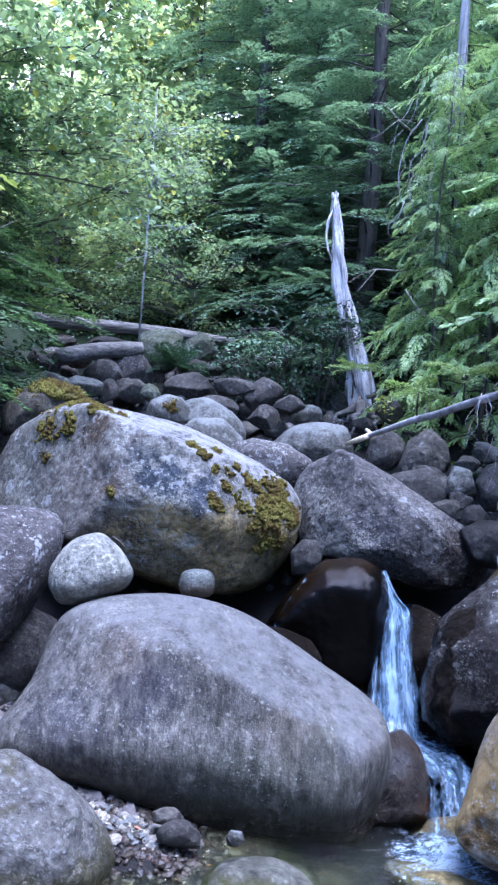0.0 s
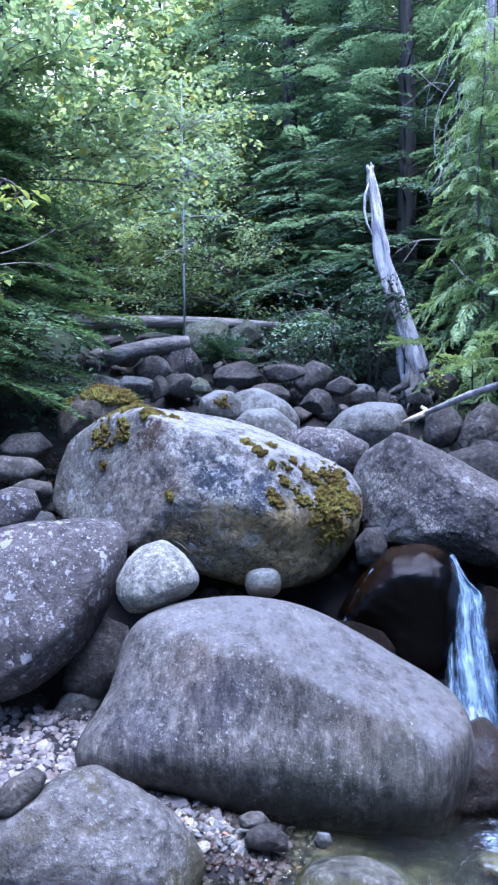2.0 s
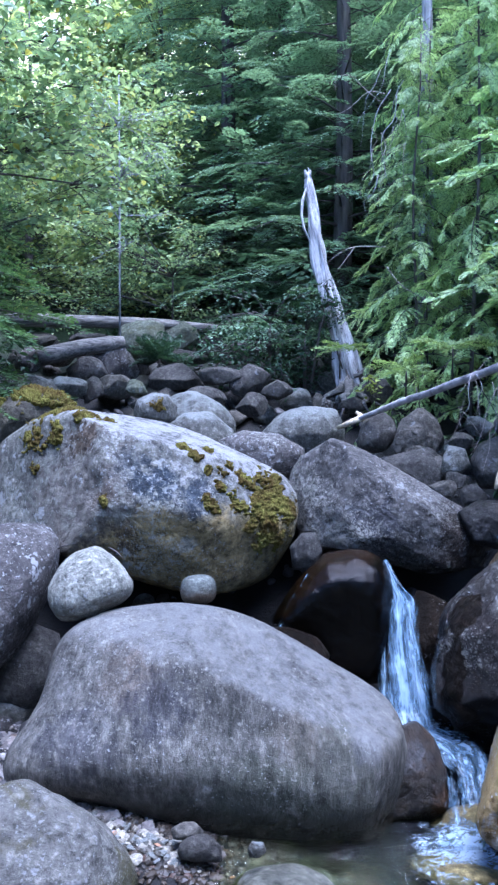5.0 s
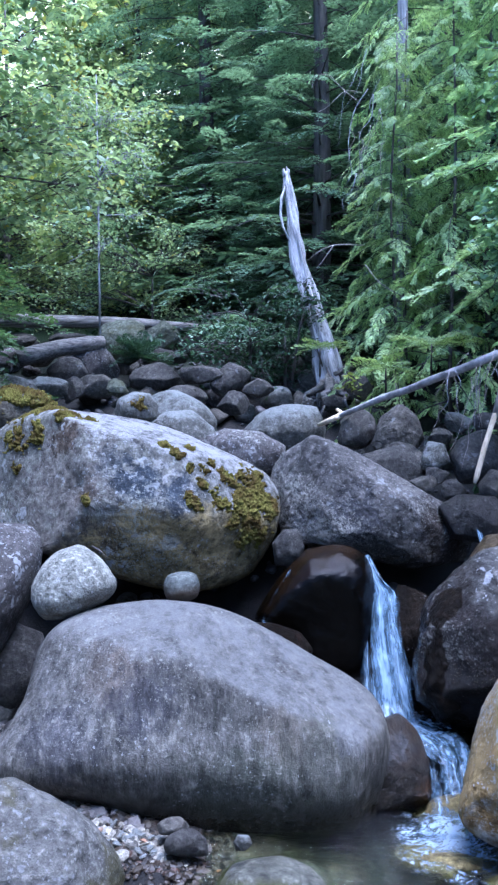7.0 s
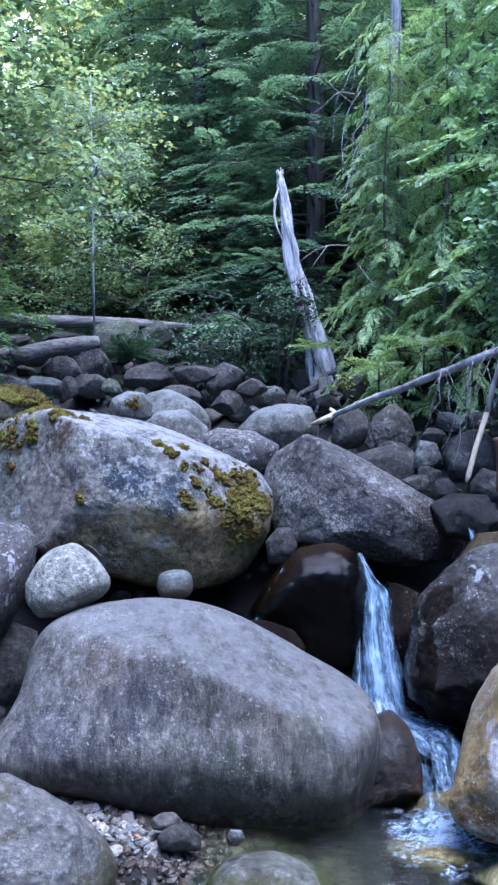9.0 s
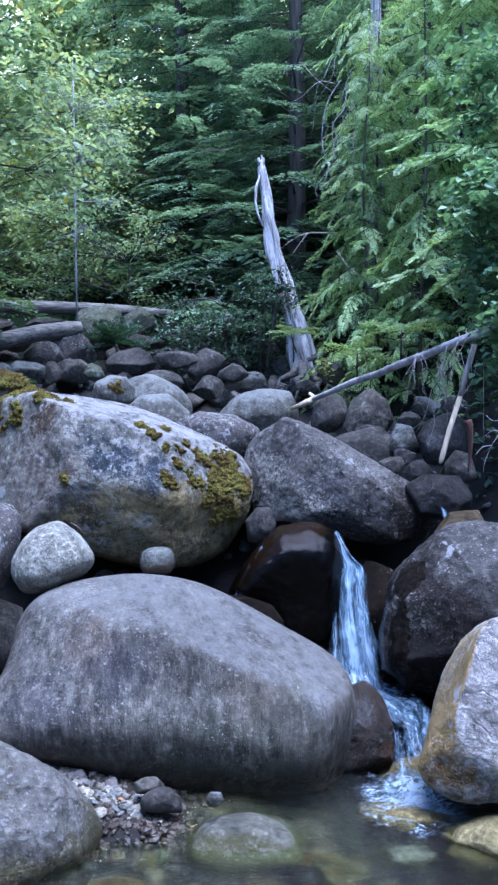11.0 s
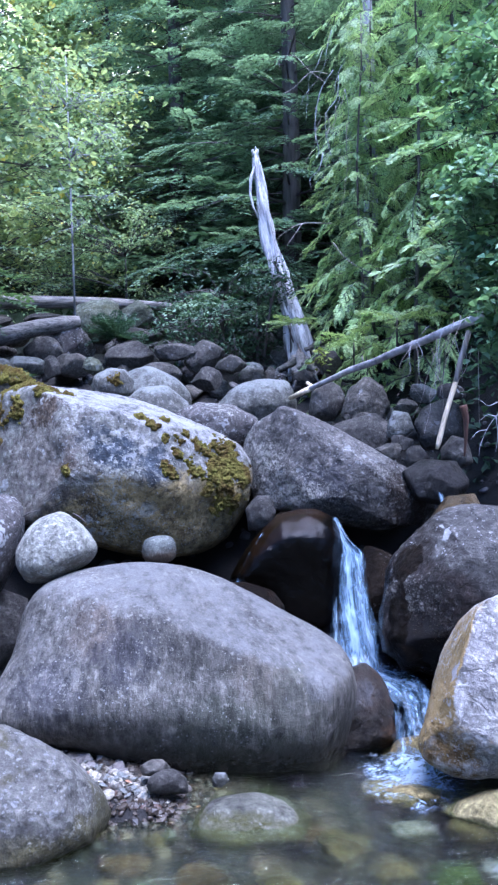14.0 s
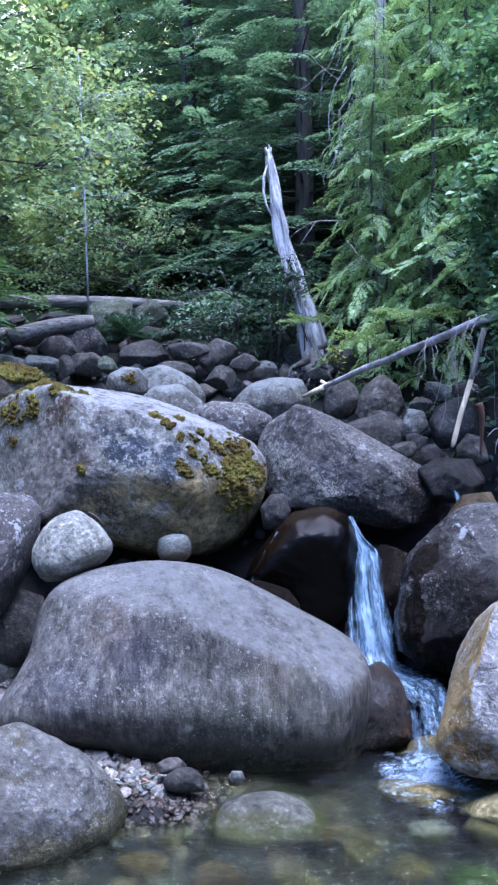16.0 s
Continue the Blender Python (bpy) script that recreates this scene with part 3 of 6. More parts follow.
def ground_z(x, y):
    z = interp(y, (-60, -3, 2.3, 3.0, 3.4, 3.9, 4.4, 5, 6, 7, 8, 9, 10.5, 14, 20, 30, 60, 400), (-2, -0.6, -0.42, -0.34, -0.2, -0.25, -0.05, 0.35, 1.0, 1.3, 1.7, 2.1, 2.6, 4.2, 8, 14, 24, 30))
    if y > 10.5:
        z = 2.6 + (z - 2.6) * interp(x / y, (-0.35, -0.05), (0.3, 1.0))
    left, right = interp(y, (0, 5, 9), (-2.4, -2.3, -3.2)), interp(y, (0, 4, 6, 9), (2.6, 1.7, 1.7, 1.2))
    if x < left:
        z += min(1.1 * (left - x), 3 + 0.25 * (left - x))
    if x > right:
        z += min(1.1 * (x - right), 3 + 0.25 * (x - right))
    if y < 4.5:
        z -= 0.24 * interp(x, (-0.1, 0.25, 1.4, 2.0), (0, 1, 1, 0)) * interp(y, (2.4, 3.0, 4.2, 4.5), (0.3, 1, 1, 0))
    z += 0.10 * noise.fractal(Vector((x * 0.9, y * 0.9, 0)), 0.8, 2, 4)
    z -= 0.16 * interp(x, (-0.7, -0.4, 0.9, 1.2), (0, 1, 1, 0)) * interp(y, (3.85, 4.0, 4.5, 4.8), (0, 1, 1, 0))
    if -2.6 < x < 0.1 and 2.9 < y < 4.4:
        z = max(z, interp(x, (-2.6, -2.2, -1.0, -0.6, -0.3, 0.1), (-0.2, -0.02, -0.065, -0.125, -0.175, -0.34)) + interp(y, (2.9, 3.05, 3.5, 4.1, 4.4), (-0.2, 0, 0, 0.05, -0.1)) + 0.02 * noise.noise(Vector((x * 6, y * 6, 1))))
    return z


def graded(lo, hi, core_lo, core_hi, step):
    vals = list(np.arange(core_lo, core_hi, step))
    s, v = step, core_hi
    while v < hi:
        vals.append(v)
        s *= 1.22
        v += s
    s, v, low = step, core_lo, []
    while v > lo:
        s *= 1.22
        v -= s
        low.append(v)
    return np.array(low[::-1] + vals)


gx, gy = graded(-600, 600, -3.4, 3.0, 0.055), graded(-600, 900, 1.5, 10.0, 0.06)
grid = [(x, y, ground_z(x, y)) for y in gy for x in gx]
nx = len(gx)
quads = [(j * nx + i, j * nx + i + 1, (j + 1) * nx + i + 1, (j + 1) * nx + i) for j in range(len(gy) - 1) for i in range(nx - 1)]
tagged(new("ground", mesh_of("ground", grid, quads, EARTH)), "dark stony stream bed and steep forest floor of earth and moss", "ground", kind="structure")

# ---- water ----
WATER = -0.2


def water_top(x, y):
    """Level of the pool: swollen and choppy where the chute comes in, rippled further out."""
    near = math.exp(-((x - 0.83) ** 2 + (y - 3.36) ** 2) / 0.11)
    z = WATER + 0.045 * math.exp(-((x - 0.86) ** 2 + (y - 3.47) ** 2) / 0.03)
    return z + (0.008 + 0.020 * near) * noise.fractal(Vector((x * 5, y * 8, 3)), 0.8, 2, 3) + 0.010 * near * noise.fractal(Vector((x * 17, y * 22, 5)), 0.8, 2, 3)


wx, wy = graded(-4, 4, -1.0, 1.6, 0.018), graded(-4, 3.75, 2.2, 3.7, 0.018)
wg = [(x, y, water_top(x, y)) for y in wy for x in wx]
wq = [(j * len(wx) + i, j * len(wx) + i + 1, (j + 1) * len(wx) + i + 1, (j + 1) * len(wx) + i) for j in range(len(wy) - 1) for i in range(len(wx) - 1)]
pool = tagged(new("water", mesh_of("water", wg, wq, POOL)), "clear shallow rippled pool water with foam below the small fall", "water", kind="structure")
pool.visible_shadow = False


def ribbon(path, seed, across=18, curl=0.05, steps=48, ragged=0.3):
    """A sheet of running water along (place, width, tilt) rows, with metres across and along for each corner."""
    at = np.linspace(0, len(path) - 1, steps)
    P = np.array([p[0] for p in path], float)
    Wd, Sd = np.array([p[1] for p in path]), np.array([p[2] for p in path], float)
    v, flow, run, last = [], [], 0.0, None
    for a in at:
        c = np.array([np.interp(a, range(len(path)), P[:, k]) for k in range(3)])
        w = np.interp(a, range(len(path)), Wd)
        s = np.array([np.interp(a, range(len(path)), Sd[:, k]) for k in range(3)])
        run += 0 if last is None else float(np.linalg.norm(c - last))
        last = c
        for k in range(across + 1):
            u = k / across * 2 - 1
            lump = curl * (1 - u * u) + 0.022 * noise.fractal(Vector((u * 4 + seed, run * 7, seed)), 0.8, 2, 3)
            v.append(c + s * (u * w / 2 * (1 + ragged * noise.noise(Vector((u * 1.5, run * 9, seed))))) + np.array([0, -lump, lump * 0.4]))
            flow.append((u * 0.1 + seed * 0.37, run, k / across))
    f = [(j * (across + 1) + i, j * (across + 1) + i + 1, (j + 1) * (across + 1) + i + 1, (j + 1) * (across + 1) + i) for j in range(steps - 1) for i in range(across)]
    return np.array(v), f, np.array(flow)


FALL_AT = (0.68, 4.1, 0.03)
fall = tagged(empty("waterfall", FALL_AT), "narrow white waterfall pouring between wet boulders", "waterfall")


def fall_part(name, data, mat, label):
    v, f, flow = data
    ob = part(name, (v, f), mat, fall, label)
    ob.matrix_parent_inverse = Matrix.Translation([-k for k in FALL_AT])
    corner = flow[[l.vertex_index for l in ob.data.loops]]
    ob.data.uv_layers.new(name="flow").data.foreach_set("uv", corner[:, :2].astype(np.float32).ravel())
    ob.data.uv_layers.new(name="edge").data.foreach_set("uv", np.stack([corner[:, 2], corner[:, 2] * 0], 1).astype(np.float32).ravel())
    return ob


side = (1, 0.1, 0)
fall_part("sheet", ribbon([((0.605, 4.46, 0.80), 0.04, side), ((0.625, 4.39, 0.75), 0.055, side), ((0.648, 4.35, 0.69), 0.085, side), ((0.685, 4.32, 0.63), 0.15, side), ((0.675, 4.28, 0.52), 0.18, side), ((0.675, 4.23, 0.38), 0.21, side),
                           ((0.69, 4.17, 0.23), 0.25, side), ((0.705, 4.1, 0.1), 0.28, side), ((0.72, 4.04, 0.03), 0.32, side)], 3, curl=0.02), FALL, "white falling water sheet")
fall_part("inner_sheet", ribbon([((0.63, 4.40, 0.72), 0.05, side), ((0.655, 4.34, 0.6), 0.1, side), ((0.64, 4.29, 0.42), 0.13, side), ((0.645, 4.21, 0.22), 0.16, side), ((0.68, 4.1, 0.04), 0.2, side)], 6, curl=0.015), FALL, "inner layer of falling water")
fall_part("veil", ribbon([((0.70, 4.31, 0.62), 0.09, side), ((0.715, 4.27, 0.5), 0.12, side), ((0.725, 4.22, 0.34), 0.15, side), ((0.735, 4.15, 0.18), 0.17, side), ((0.745, 4.08, 0.04), 0.19, side)], 12, curl=0.02), VEIL, "thin broken veil of falling water")
fall_part("strand", ribbon([((0.585, 4.33, 0.4), 0.03, side), ((0.575, 4.28, 0.28), 0.06, side), ((0.57, 4.22, 0.14), 0.08, side), ((0.58, 4.16, 0.02), 0.09, side)], 9, 10), VEIL, "thin side strand of falling water")
fall_part("strand", ribbon([((0.63, 4.33, 0.62), 0.02, side), ((0.6, 4.3, 0.5), 0.025, side), ((0.585, 4.28, 0.42), 0.03, side)], 19, 8, 0.01), VEIL, "thin side strand of falling water")
fall_part("apron", ribbon([((0.68, 4.12, 0.05), 0.22, side), ((0.75, 4.0, 0.048), 0.34, side), ((0.81, 3.9, 0.042), 0.4, side), ((0.86, 3.8, 0.025), 0.36, side), ((0.885, 3.72, -0.02), 0.3, side), ((0.885, 3.63, -0.08), 0.26, side), ((0.875, 3.55, -0.14), 0.26, side), ((0.86, 3.46, -0.18), 0.34, side), ((0.84, 3.36, -0.19), 0.46, side)], 5, curl=0.02, steps=80, across=26), CHUTE,
          "rushing white-streaked water over a stone step")
fall_part("basin", ribbon([((0.9, 4.36, 0.04), 0.8, side), ((0.92, 4.1, 0.035), 0.76, side), ((0.93, 3.9, 0.03), 0.62, side), ((0.92, 3.8, 0.022), 0.5, side)], 7, curl=0.0, steps=70, across=26), BASIN, "dark clear water of a small step pool")
fall_part("side_trickle", ribbon([((0.19, 4.36, 0.74), 0.05, side), ((0.12, 4.3, 0.64), 0.05, side), ((0.05, 4.28, 0.5), 0.04, side), ((0.0, 4.26, 0.42), 0.05, side)], 15, 6, 0.005), VEIL, "thin trickle along the wet boulder")
fall_part("trickle", ribbon([((1.235, 4.63, 0.99), 0.02, side), ((1.245, 4.58, 0.93), 0.035, side), ((1.26, 4.54, 0.86), 0.05, side)], 11, 6, 0.01), FALL, "small trickle between upper boulders")

# ---- boulders ----
COMP = stone("brown_footed_stone", (0.02, 0.018, 0.018), (0.055, 0.05, 0.049), stain=(0.055, 0.029, 0.012), stain_at=(0.42, 0.66), stain_face=(0, 0.2, 0.95), wet_to=-0.02, patches=[(0.66, 3.6, 0.1, 0.1, (0.1, 0.097, 0.097), 0.7), (0.79, 3.58, -0.12, 0.1, (0.13, 0.068, 0.022), 0.6)], dabs=0.2, specks=0.12, dab_col=(0.16, 0.155, 0.155), rough=0.42)
GREYLOW = stone("low_grey_granite", (0.08, 0.077, 0.08), (0.2, 0.193, 0.195), lichen=0.3, lichen_col=(0.3, 0.3, 0.3), wet_to=-0.18, dabs=0.34, specks=0.25, dab_col=(0.34, 0.34, 0.33), stain=(0.095, 0.085, 0.045), stain_at=(0.5, 0.64), below=(-0.12, 0.0, 0.02, (0.1, 0.092, 0.045)))
SUNK = stone("sunken_stone", (0.11, 0.085, 0.038), (0.28, 0.225, 0.11), size=0.6, rough=0.5)
YELLOWISH = stone("yellow_stone", (0.24, 0.2, 0.1), (0.55, 0.47, 0.26), size=0.5, rough=0.5)
DULL = stone("dull_sunken_stone", (0.035, 0.03, 0.014), (0.11, 0.09, 0.042), size=0.5, rough=0.5)
RIVER_WET = stone("wet_dark_river_stone", (0.012, 0.011, 0.011), (0.04, 0.037, 0.038), specks=0.1, dab_col=(0.16, 0.16, 0.16), size=0.6, rough=0.35)
SLIME = stone("slimy_stone", (0.02, 0.035, 0.008), (0.07, 0.11, 0.02), size=0.4, rough=0.5)
WETBROWN = stone("wet_brown_stone", (0.035, 0.026, 0.015), (0.1, 0.072, 0.04), rough=0.3, size=0.5)
boulder("boulder", "huge smooth grey granite boulder with dark vertical streaks", GREY, (-0.216, 3.726, 0.151), 0.45, 0.55,
        [(-165, 3, 0.824), (-168, 13, 0.836), (-178, 41, 0.833), (162, 66, 0.701), (123, 76, 0.6), (71, 76, 0.55), (36, 67, 0.514), (22, 57, 0.509), (1, 24, 0.752), (-8, 2, 0.85), (-20, -24, 0.87), (-45, -51, 0.79), (-90, -62, 0.565), (-113, -60, 0.46), (-128, -54, 0.494), (-153, -24, 0.776)],
        level=7, chips=0, edge=28, depth=3.5, amount=0.012, bumps=[(-165, -8, 0.17, 13), (-52, 62, -0.018, 14), (-68, 33, 0.012, 7)], facets=[(-42, 60, 0.405), (-94, 70, 0.497), (-87, 14, 0.398), (-114, 30, 0.53), (-91, -24, 0.412), (-36, -10, 0.74)], seed=1)
boulder("mossy_boulder", "large pale boulder with lichen and yellow-green moss", MOSSY, (-0.822, 4.950, 1.059), 0.78, 0.8,
        [(-160, 12, 0.958), (-162, 31, 0.902), (-163, 56, 0.762), (-163, 76, 0.641), (8, 80, 0.507), (8, 79, 0.503), (7, 65, 0.524), (3, 42, 0.766), (-3, -6, 0.993), (-4, -18, 0.969), (-10, -44, 0.882), (-28, -68, 0.698), (-101, -78, 0.533), (-142, -68, 0.442), (-153, -44, 0.707)],
        level=7, power=24, chips=0, edge=30, depth=4, amount=0.026, facets=[(-87, 23, 0.55), (-133, 12, 0.482), (-24, 73, 0.455), (-49, 24, 0.65), (-92, -27, 0.505), (-54, -24, 0.68)], bumps=[(-108, 12, -0.03, 8), (-75, 38, 0.025, 9), (-60, -22, 0.02, 12)], seed=2)
boulder("boulder", "mauve grey boulder with pale lichen spots", PURPLE, (-1.652, 4.088, 0.521), 0.45, 0.5,
        [(-153, 8, 0.496), (166, 78, 0.463), (125, 83, 0.484), (50, 77, 0.552), (18, 21, 0.654), (12, -15, 0.454), (9, -28, 0.392), (3, -43, 0.359), (-5, -54, 0.362), (-28, -67, 0.398), (-133, -48, 0.495)],
        level=6, amount=0.03, facets=[(-70, 20, 0.38), (-110, 45, 0.4)], seed=3)
boulder("boulder", "small rounded whitish boulder wedged between larger ones", PALE, (-0.875, 3.927, 0.761), 0.22, 0.22,
        [(-165, 5, 0.204), (-172, 33, 0.176), (172, 67, 0.169), (24, 55, 0.174), (16, 29, 0.181), (4, -26, 0.197), (-14, -62, 0.154), (-41, -74, 0.16), (-154, -38, 0.225)],
        level=5, power=9, chips=0, amount=0.03, seed=4)
boulder("stone", "small bluish rounded stone on the grey boulder", BLUISH, (-0.366, 4.034, 0.716), 0.1, 0.1,
        [(-176, 12, 0.098), (155, 70, 0.084), (53, 76, 0.084), (8, 20, 0.099), (1, -13, 0.095), (-34, -70, 0.077), (-145, -65, 0.087), (-171, -11, 0.1)],
        level=4, power=5, chips=0, amount=0.04, seed=5)
boulder("boulder", "long dark grey boulder with white specks and wet foot", SPECK, (0.735, 4.987, 1.042), 0.45, 0.6,
        [(176, 31, 0.63), (173, 68, 0.514), (-1, 72, 0.265), (-3, 60, 0.197), (-9, 40, 0.345), (-22, -41, 0.594), (-58, -76, 0.415), (-152, -74, 0.35), (180, -11, 0.597)],
        level=7, amount=0.04, edge=30, depth=3.5, facets=[(-70, 48, 0.29), (-102, 12, 0.34), (-78, -14, 0.37), (-50, 22, 0.36)], seed=6)
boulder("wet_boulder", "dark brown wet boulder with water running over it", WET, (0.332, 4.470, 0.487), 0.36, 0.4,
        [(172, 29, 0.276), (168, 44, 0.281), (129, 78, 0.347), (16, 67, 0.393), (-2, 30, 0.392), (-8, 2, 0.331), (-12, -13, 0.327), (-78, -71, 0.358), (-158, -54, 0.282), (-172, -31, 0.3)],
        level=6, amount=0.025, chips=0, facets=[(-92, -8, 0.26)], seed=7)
boulder("boulder", "large dark grey boulder beside the waterfall, wet below", DARK, (1.250, 3.994, 0.478), 0.4, 0.5,
        [(166, 13, 0.433), (159, 40, 0.412), (156, 50, 0.415), (135, 75, 0.441), (19, 78, 0.456), (-11, 47, 0.447), (-20, 10, 0.426), (-32, -34, 0.392), (-64, -66, 0.403), (-141, -67, 0.463), (-173, -44, 0.521), (170, 0, 0.465)],
        level=7, amount=0.035, chips=10, depth=4, edge=30, facets=[(-106, 13, 0.395), (-104, 59, 0.40), (-162, 15, 0.455), (-60, 20, 0.42), (-118, -30, 0.4)], seed=8)
boulder("boulder", "white and ochre stained boulder standing in the stream", OCHRE, (1.222, 3.230, 0.239), 0.42, 0.45,
        [(162, 12, 0.337), (156, 28, 0.338), (148, 47, 0.361), (127, 67, 0.383), (54, 76, 0.404), (-18, 19, 0.34), (-32, -18, 0.336), (-92, -64, 0.375), (-143, -61, 0.363), (170, -9, 0.403)],
        level=7, amount=0.03, chips=8, depth=4, edge=26, facets=[(170, 23, 0.30), (-92, 28, 0.262), (-114, -40, 0.35), (-70, 8, 0.33)], bumps=[(-158, -38, 0.1, 22)], seed=9)
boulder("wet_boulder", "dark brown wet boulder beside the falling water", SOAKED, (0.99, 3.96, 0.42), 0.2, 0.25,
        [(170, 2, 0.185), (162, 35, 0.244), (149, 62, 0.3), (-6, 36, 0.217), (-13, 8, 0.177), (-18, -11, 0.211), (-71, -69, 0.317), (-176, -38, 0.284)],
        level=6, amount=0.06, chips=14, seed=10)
boulder("boulder", "dark wet brown-footed boulder leaning on the grey boulder", COMP, (0.639, 3.752, -0.067), 0.22, 0.28,
        [(154, 39, 0.193), (129, 61, 0.219), (13, 47, 0.198), (-1, 24, 0.163), (-7, 12, 0.165), (-29, -32, 0.202), (-51, -54, 0.203), (-110, -63, 0.231), (175, -5, 0.185)],
        level=6, amount=0.035, chips=6, depth=4, edge=24, facets=[(-62, 34, 0.165), (-100, 0, 0.18), (-20, 10, 0.165), (-75, -35, 0.19)], seed=11)
boulder("boulder", "low broad grey boulder at the edge of the pool", GREYLOW, (-0.947, 2.933, -0.107), 0.3, 0.4,
        [(-159, 9, 0.431), (159, 57, 0.306), (123, 66, 0.317), (49, 51, 0.317), (47, 50, 0.317), (31, 34, 0.369), (20, 19, 0.428), (-1, -18, 0.464), (-38, -50, 0.342), (-79, -57, 0.292), (-123, -42, 0.338)],
        level=6, amount=0.03, seed=12)
boulder("stone", "flat half-sunken stone with algae in the pool", ALGAE, (0.066, 3.08, -0.285), 0.2, 0.2,
        [(180, 5, 0.25), (165, 38, 0.2), (127, 68, 0.15), (83, 78, 0.138), (30, 62, 0.155), (10, 36, 0.2), (0, 8, 0.25), (-60, -56, 0.15), (-150, -39, 0.22)],
        level=6, power=20, chips=0, depth=3, edge=16, amount=0.03, facets=[(-90, 42, 0.17)], seed=13)
boulder("stone", "brown stone just under the foaming water", SUNK, (0.772, 3.319, -0.305), 0.2, 0.2,
        [(145, 41, 0.132), (106, 61, 0.079), (63, 64, 0.084), (6, 36, 0.164), (-63, -56, 0.072), (-135, -58, 0.083)],
        level=5, amount=0.03, seed=14)
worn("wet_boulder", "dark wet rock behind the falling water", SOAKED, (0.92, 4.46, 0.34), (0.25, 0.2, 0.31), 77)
for k, (x, y, w, mat, tone) in enumerate([(0.43, 2.86, 0.13, DULL, "yellow-brown"), (0.95, 2.95, 0.12, DULL, "yellow-brown"), (0.6, 2.7, 0.1, DULL, "yellow-brown"), (0.18, 2.66, 0.09, DULL, "yellow-brown"), (-0.1, 2.66, 0.11, WETBROWN, "dark brown"), (-0.42, 2.78, 0.1, WETBROWN, "dark brown"),
                                          (0.3, 2.98, 0.08, WETBROWN, "dark brown"), (0.72, 2.98, 0.1, ALGAE, "green-grey"), (-0.3, 2.95, 0.07, DULL, "yellow-brown"), (1.18, 2.86, 0.13, SUNK, "yellow-brown")]):
    worn("stone", tone + " stone lying under the rippled water", mat, (x, y, -0.29), (w, w * 0.85, w * 0.5), 120 + k, group="sunken stones")
boulder("stone", "tan water-worn ledge under the rushing water", SUNK, (0.91, 3.6, -0.245), 0.14, 0.2,
        [(150, 30, 0.15), (120, 62, 0.12), (60, 66, 0.12), (20, 30, 0.16), (-70, -50, 0.12), (-150, -45, 0.14)],
        level=5, amount=0.04, seed=43)
boulder("stone", "yellowish flat stone under shallow water", YELLOWISH, (1.12, 3.1, -0.262), 0.24, 0.2,
        [(143, 35, 0.167), (117, 55, 0.11), (90, 63, 0.106), (-14, 15, 0.229), (-75, -56, 0.093), (-141, -56, 0.12)],
        level=5, amount=0.03, seed=15)
boulder("stone", "pale grey stone just under the rippled water", RIVER_PALE, (0.994, 2.663, -0.297), 0.12, 0.12,
        [(150, 20, 0.097), (113, 53, 0.08), (73, 60, 0.081), (-12, 15, 0.103), (-63, -48, 0.063), (-164, -42, 0.082)],
        level=4, amount=0.04, seed=16)
boulder("stone", "stone with bright green algae under the water", SLIME, (0.828, 2.694, -0.357), 0.12, 0.12,
        [(144, 31, 0.08), (109, 54, 0.064), (51, 57, 0.075), (-6, 18, 0.103), (-61, -48, 0.063), (-141, -52, 0.062)],
        level=4, amount=0.08, seed=17)
boulder("boulder", "rounded pale-topped grey boulder upstream", RIVER_PALE, (0.237, 6.900, 1.447), 0.3, 0.4,
        [(-180, 43, 0.251), (-179, 73, 0.209), (-10, 82, 0.236), (-5, 29, 0.336), (-5, -7, 0.352), (-23, -82, 0.224), (-171, -75, 0.237), (-179, -18, 0.348)],
        level=5, power=16, chips=8, amount=0.03, seed=18)
boulder("boulder", "rounded pale boulder behind the mossy boulder", RIVER_PALE, (-0.611, 6.503, 1.543), 0.3, 0.4,
        [(-172, 31, 0.284), (-165, 78, 0.24), (1, 63, 0.205), (3, 39, 0.237), (3, -9, 0.316), (-10, -82, 0.235), (-169, -70, 0.235), (-172, -14, 0.299)],
        level=5, power=16, chips=8, amount=0.03, seed=19)
boulder("boulder", "low pale boulder with dark seams", RIVER_PALE, (-0.559, 6.200, 1.453), 0.22, 0.3,
        [(-173, 48, 0.198), (-166, 86, 0.156), (4, 50, 0.176), (3, -4, 0.261), (-11, -82, 0.153), (-167, -71, 0.168), (-172, -9, 0.251)],
        level=5, power=16, chips=8, amount=0.03, seed=20)
boulder("boulder", "mauve grey boulder between larger ones", PURPLE, (-0.099, 5.795, 1.305), 0.3, 0.3,
        [(-179, 64, 0.214), (8, 84, 0.162), (1, 60, 0.196), (-2, -6, 0.309), (-45, -84, 0.177), (-170, -66, 0.157), (-175, -19, 0.271)],
        level=5, amount=0.04, seed=21)
boulder("boulder", "dark angular boulder by the fallen log", RIVER_DARK, (0.776, 6.201, 1.475), 0.18, 0.2,
        [(174, 17, 0.128), (174, 51, 0.123), (-9, 63, 0.144), (-8, 17, 0.139), (-9, -40, 0.139), (-90, -88, 0.161), (175, -14, 0.17)],
        level=4, amount=0.04, power=16, seed=22)
boulder("boulder", "brownish angular boulder by the fallen log", RIVER, (1.042, 6.000, 1.471), 0.2, 0.22,
        [(171, 18, 0.147), (172, 56, 0.151), (-12, 49, 0.176), (-11, 15, 0.167), (-13, -33, 0.195), (-47, -86, 0.197), (173, -33, 0.22)],
        level=6, amount=0.06, power=60, edge=40, facets=[(-60, 30, 0.15), (-120, 20, 0.15), (-85, -10, 0.17), (-20, 55, 0.15), (150, 50, 0.145)], seed=23)
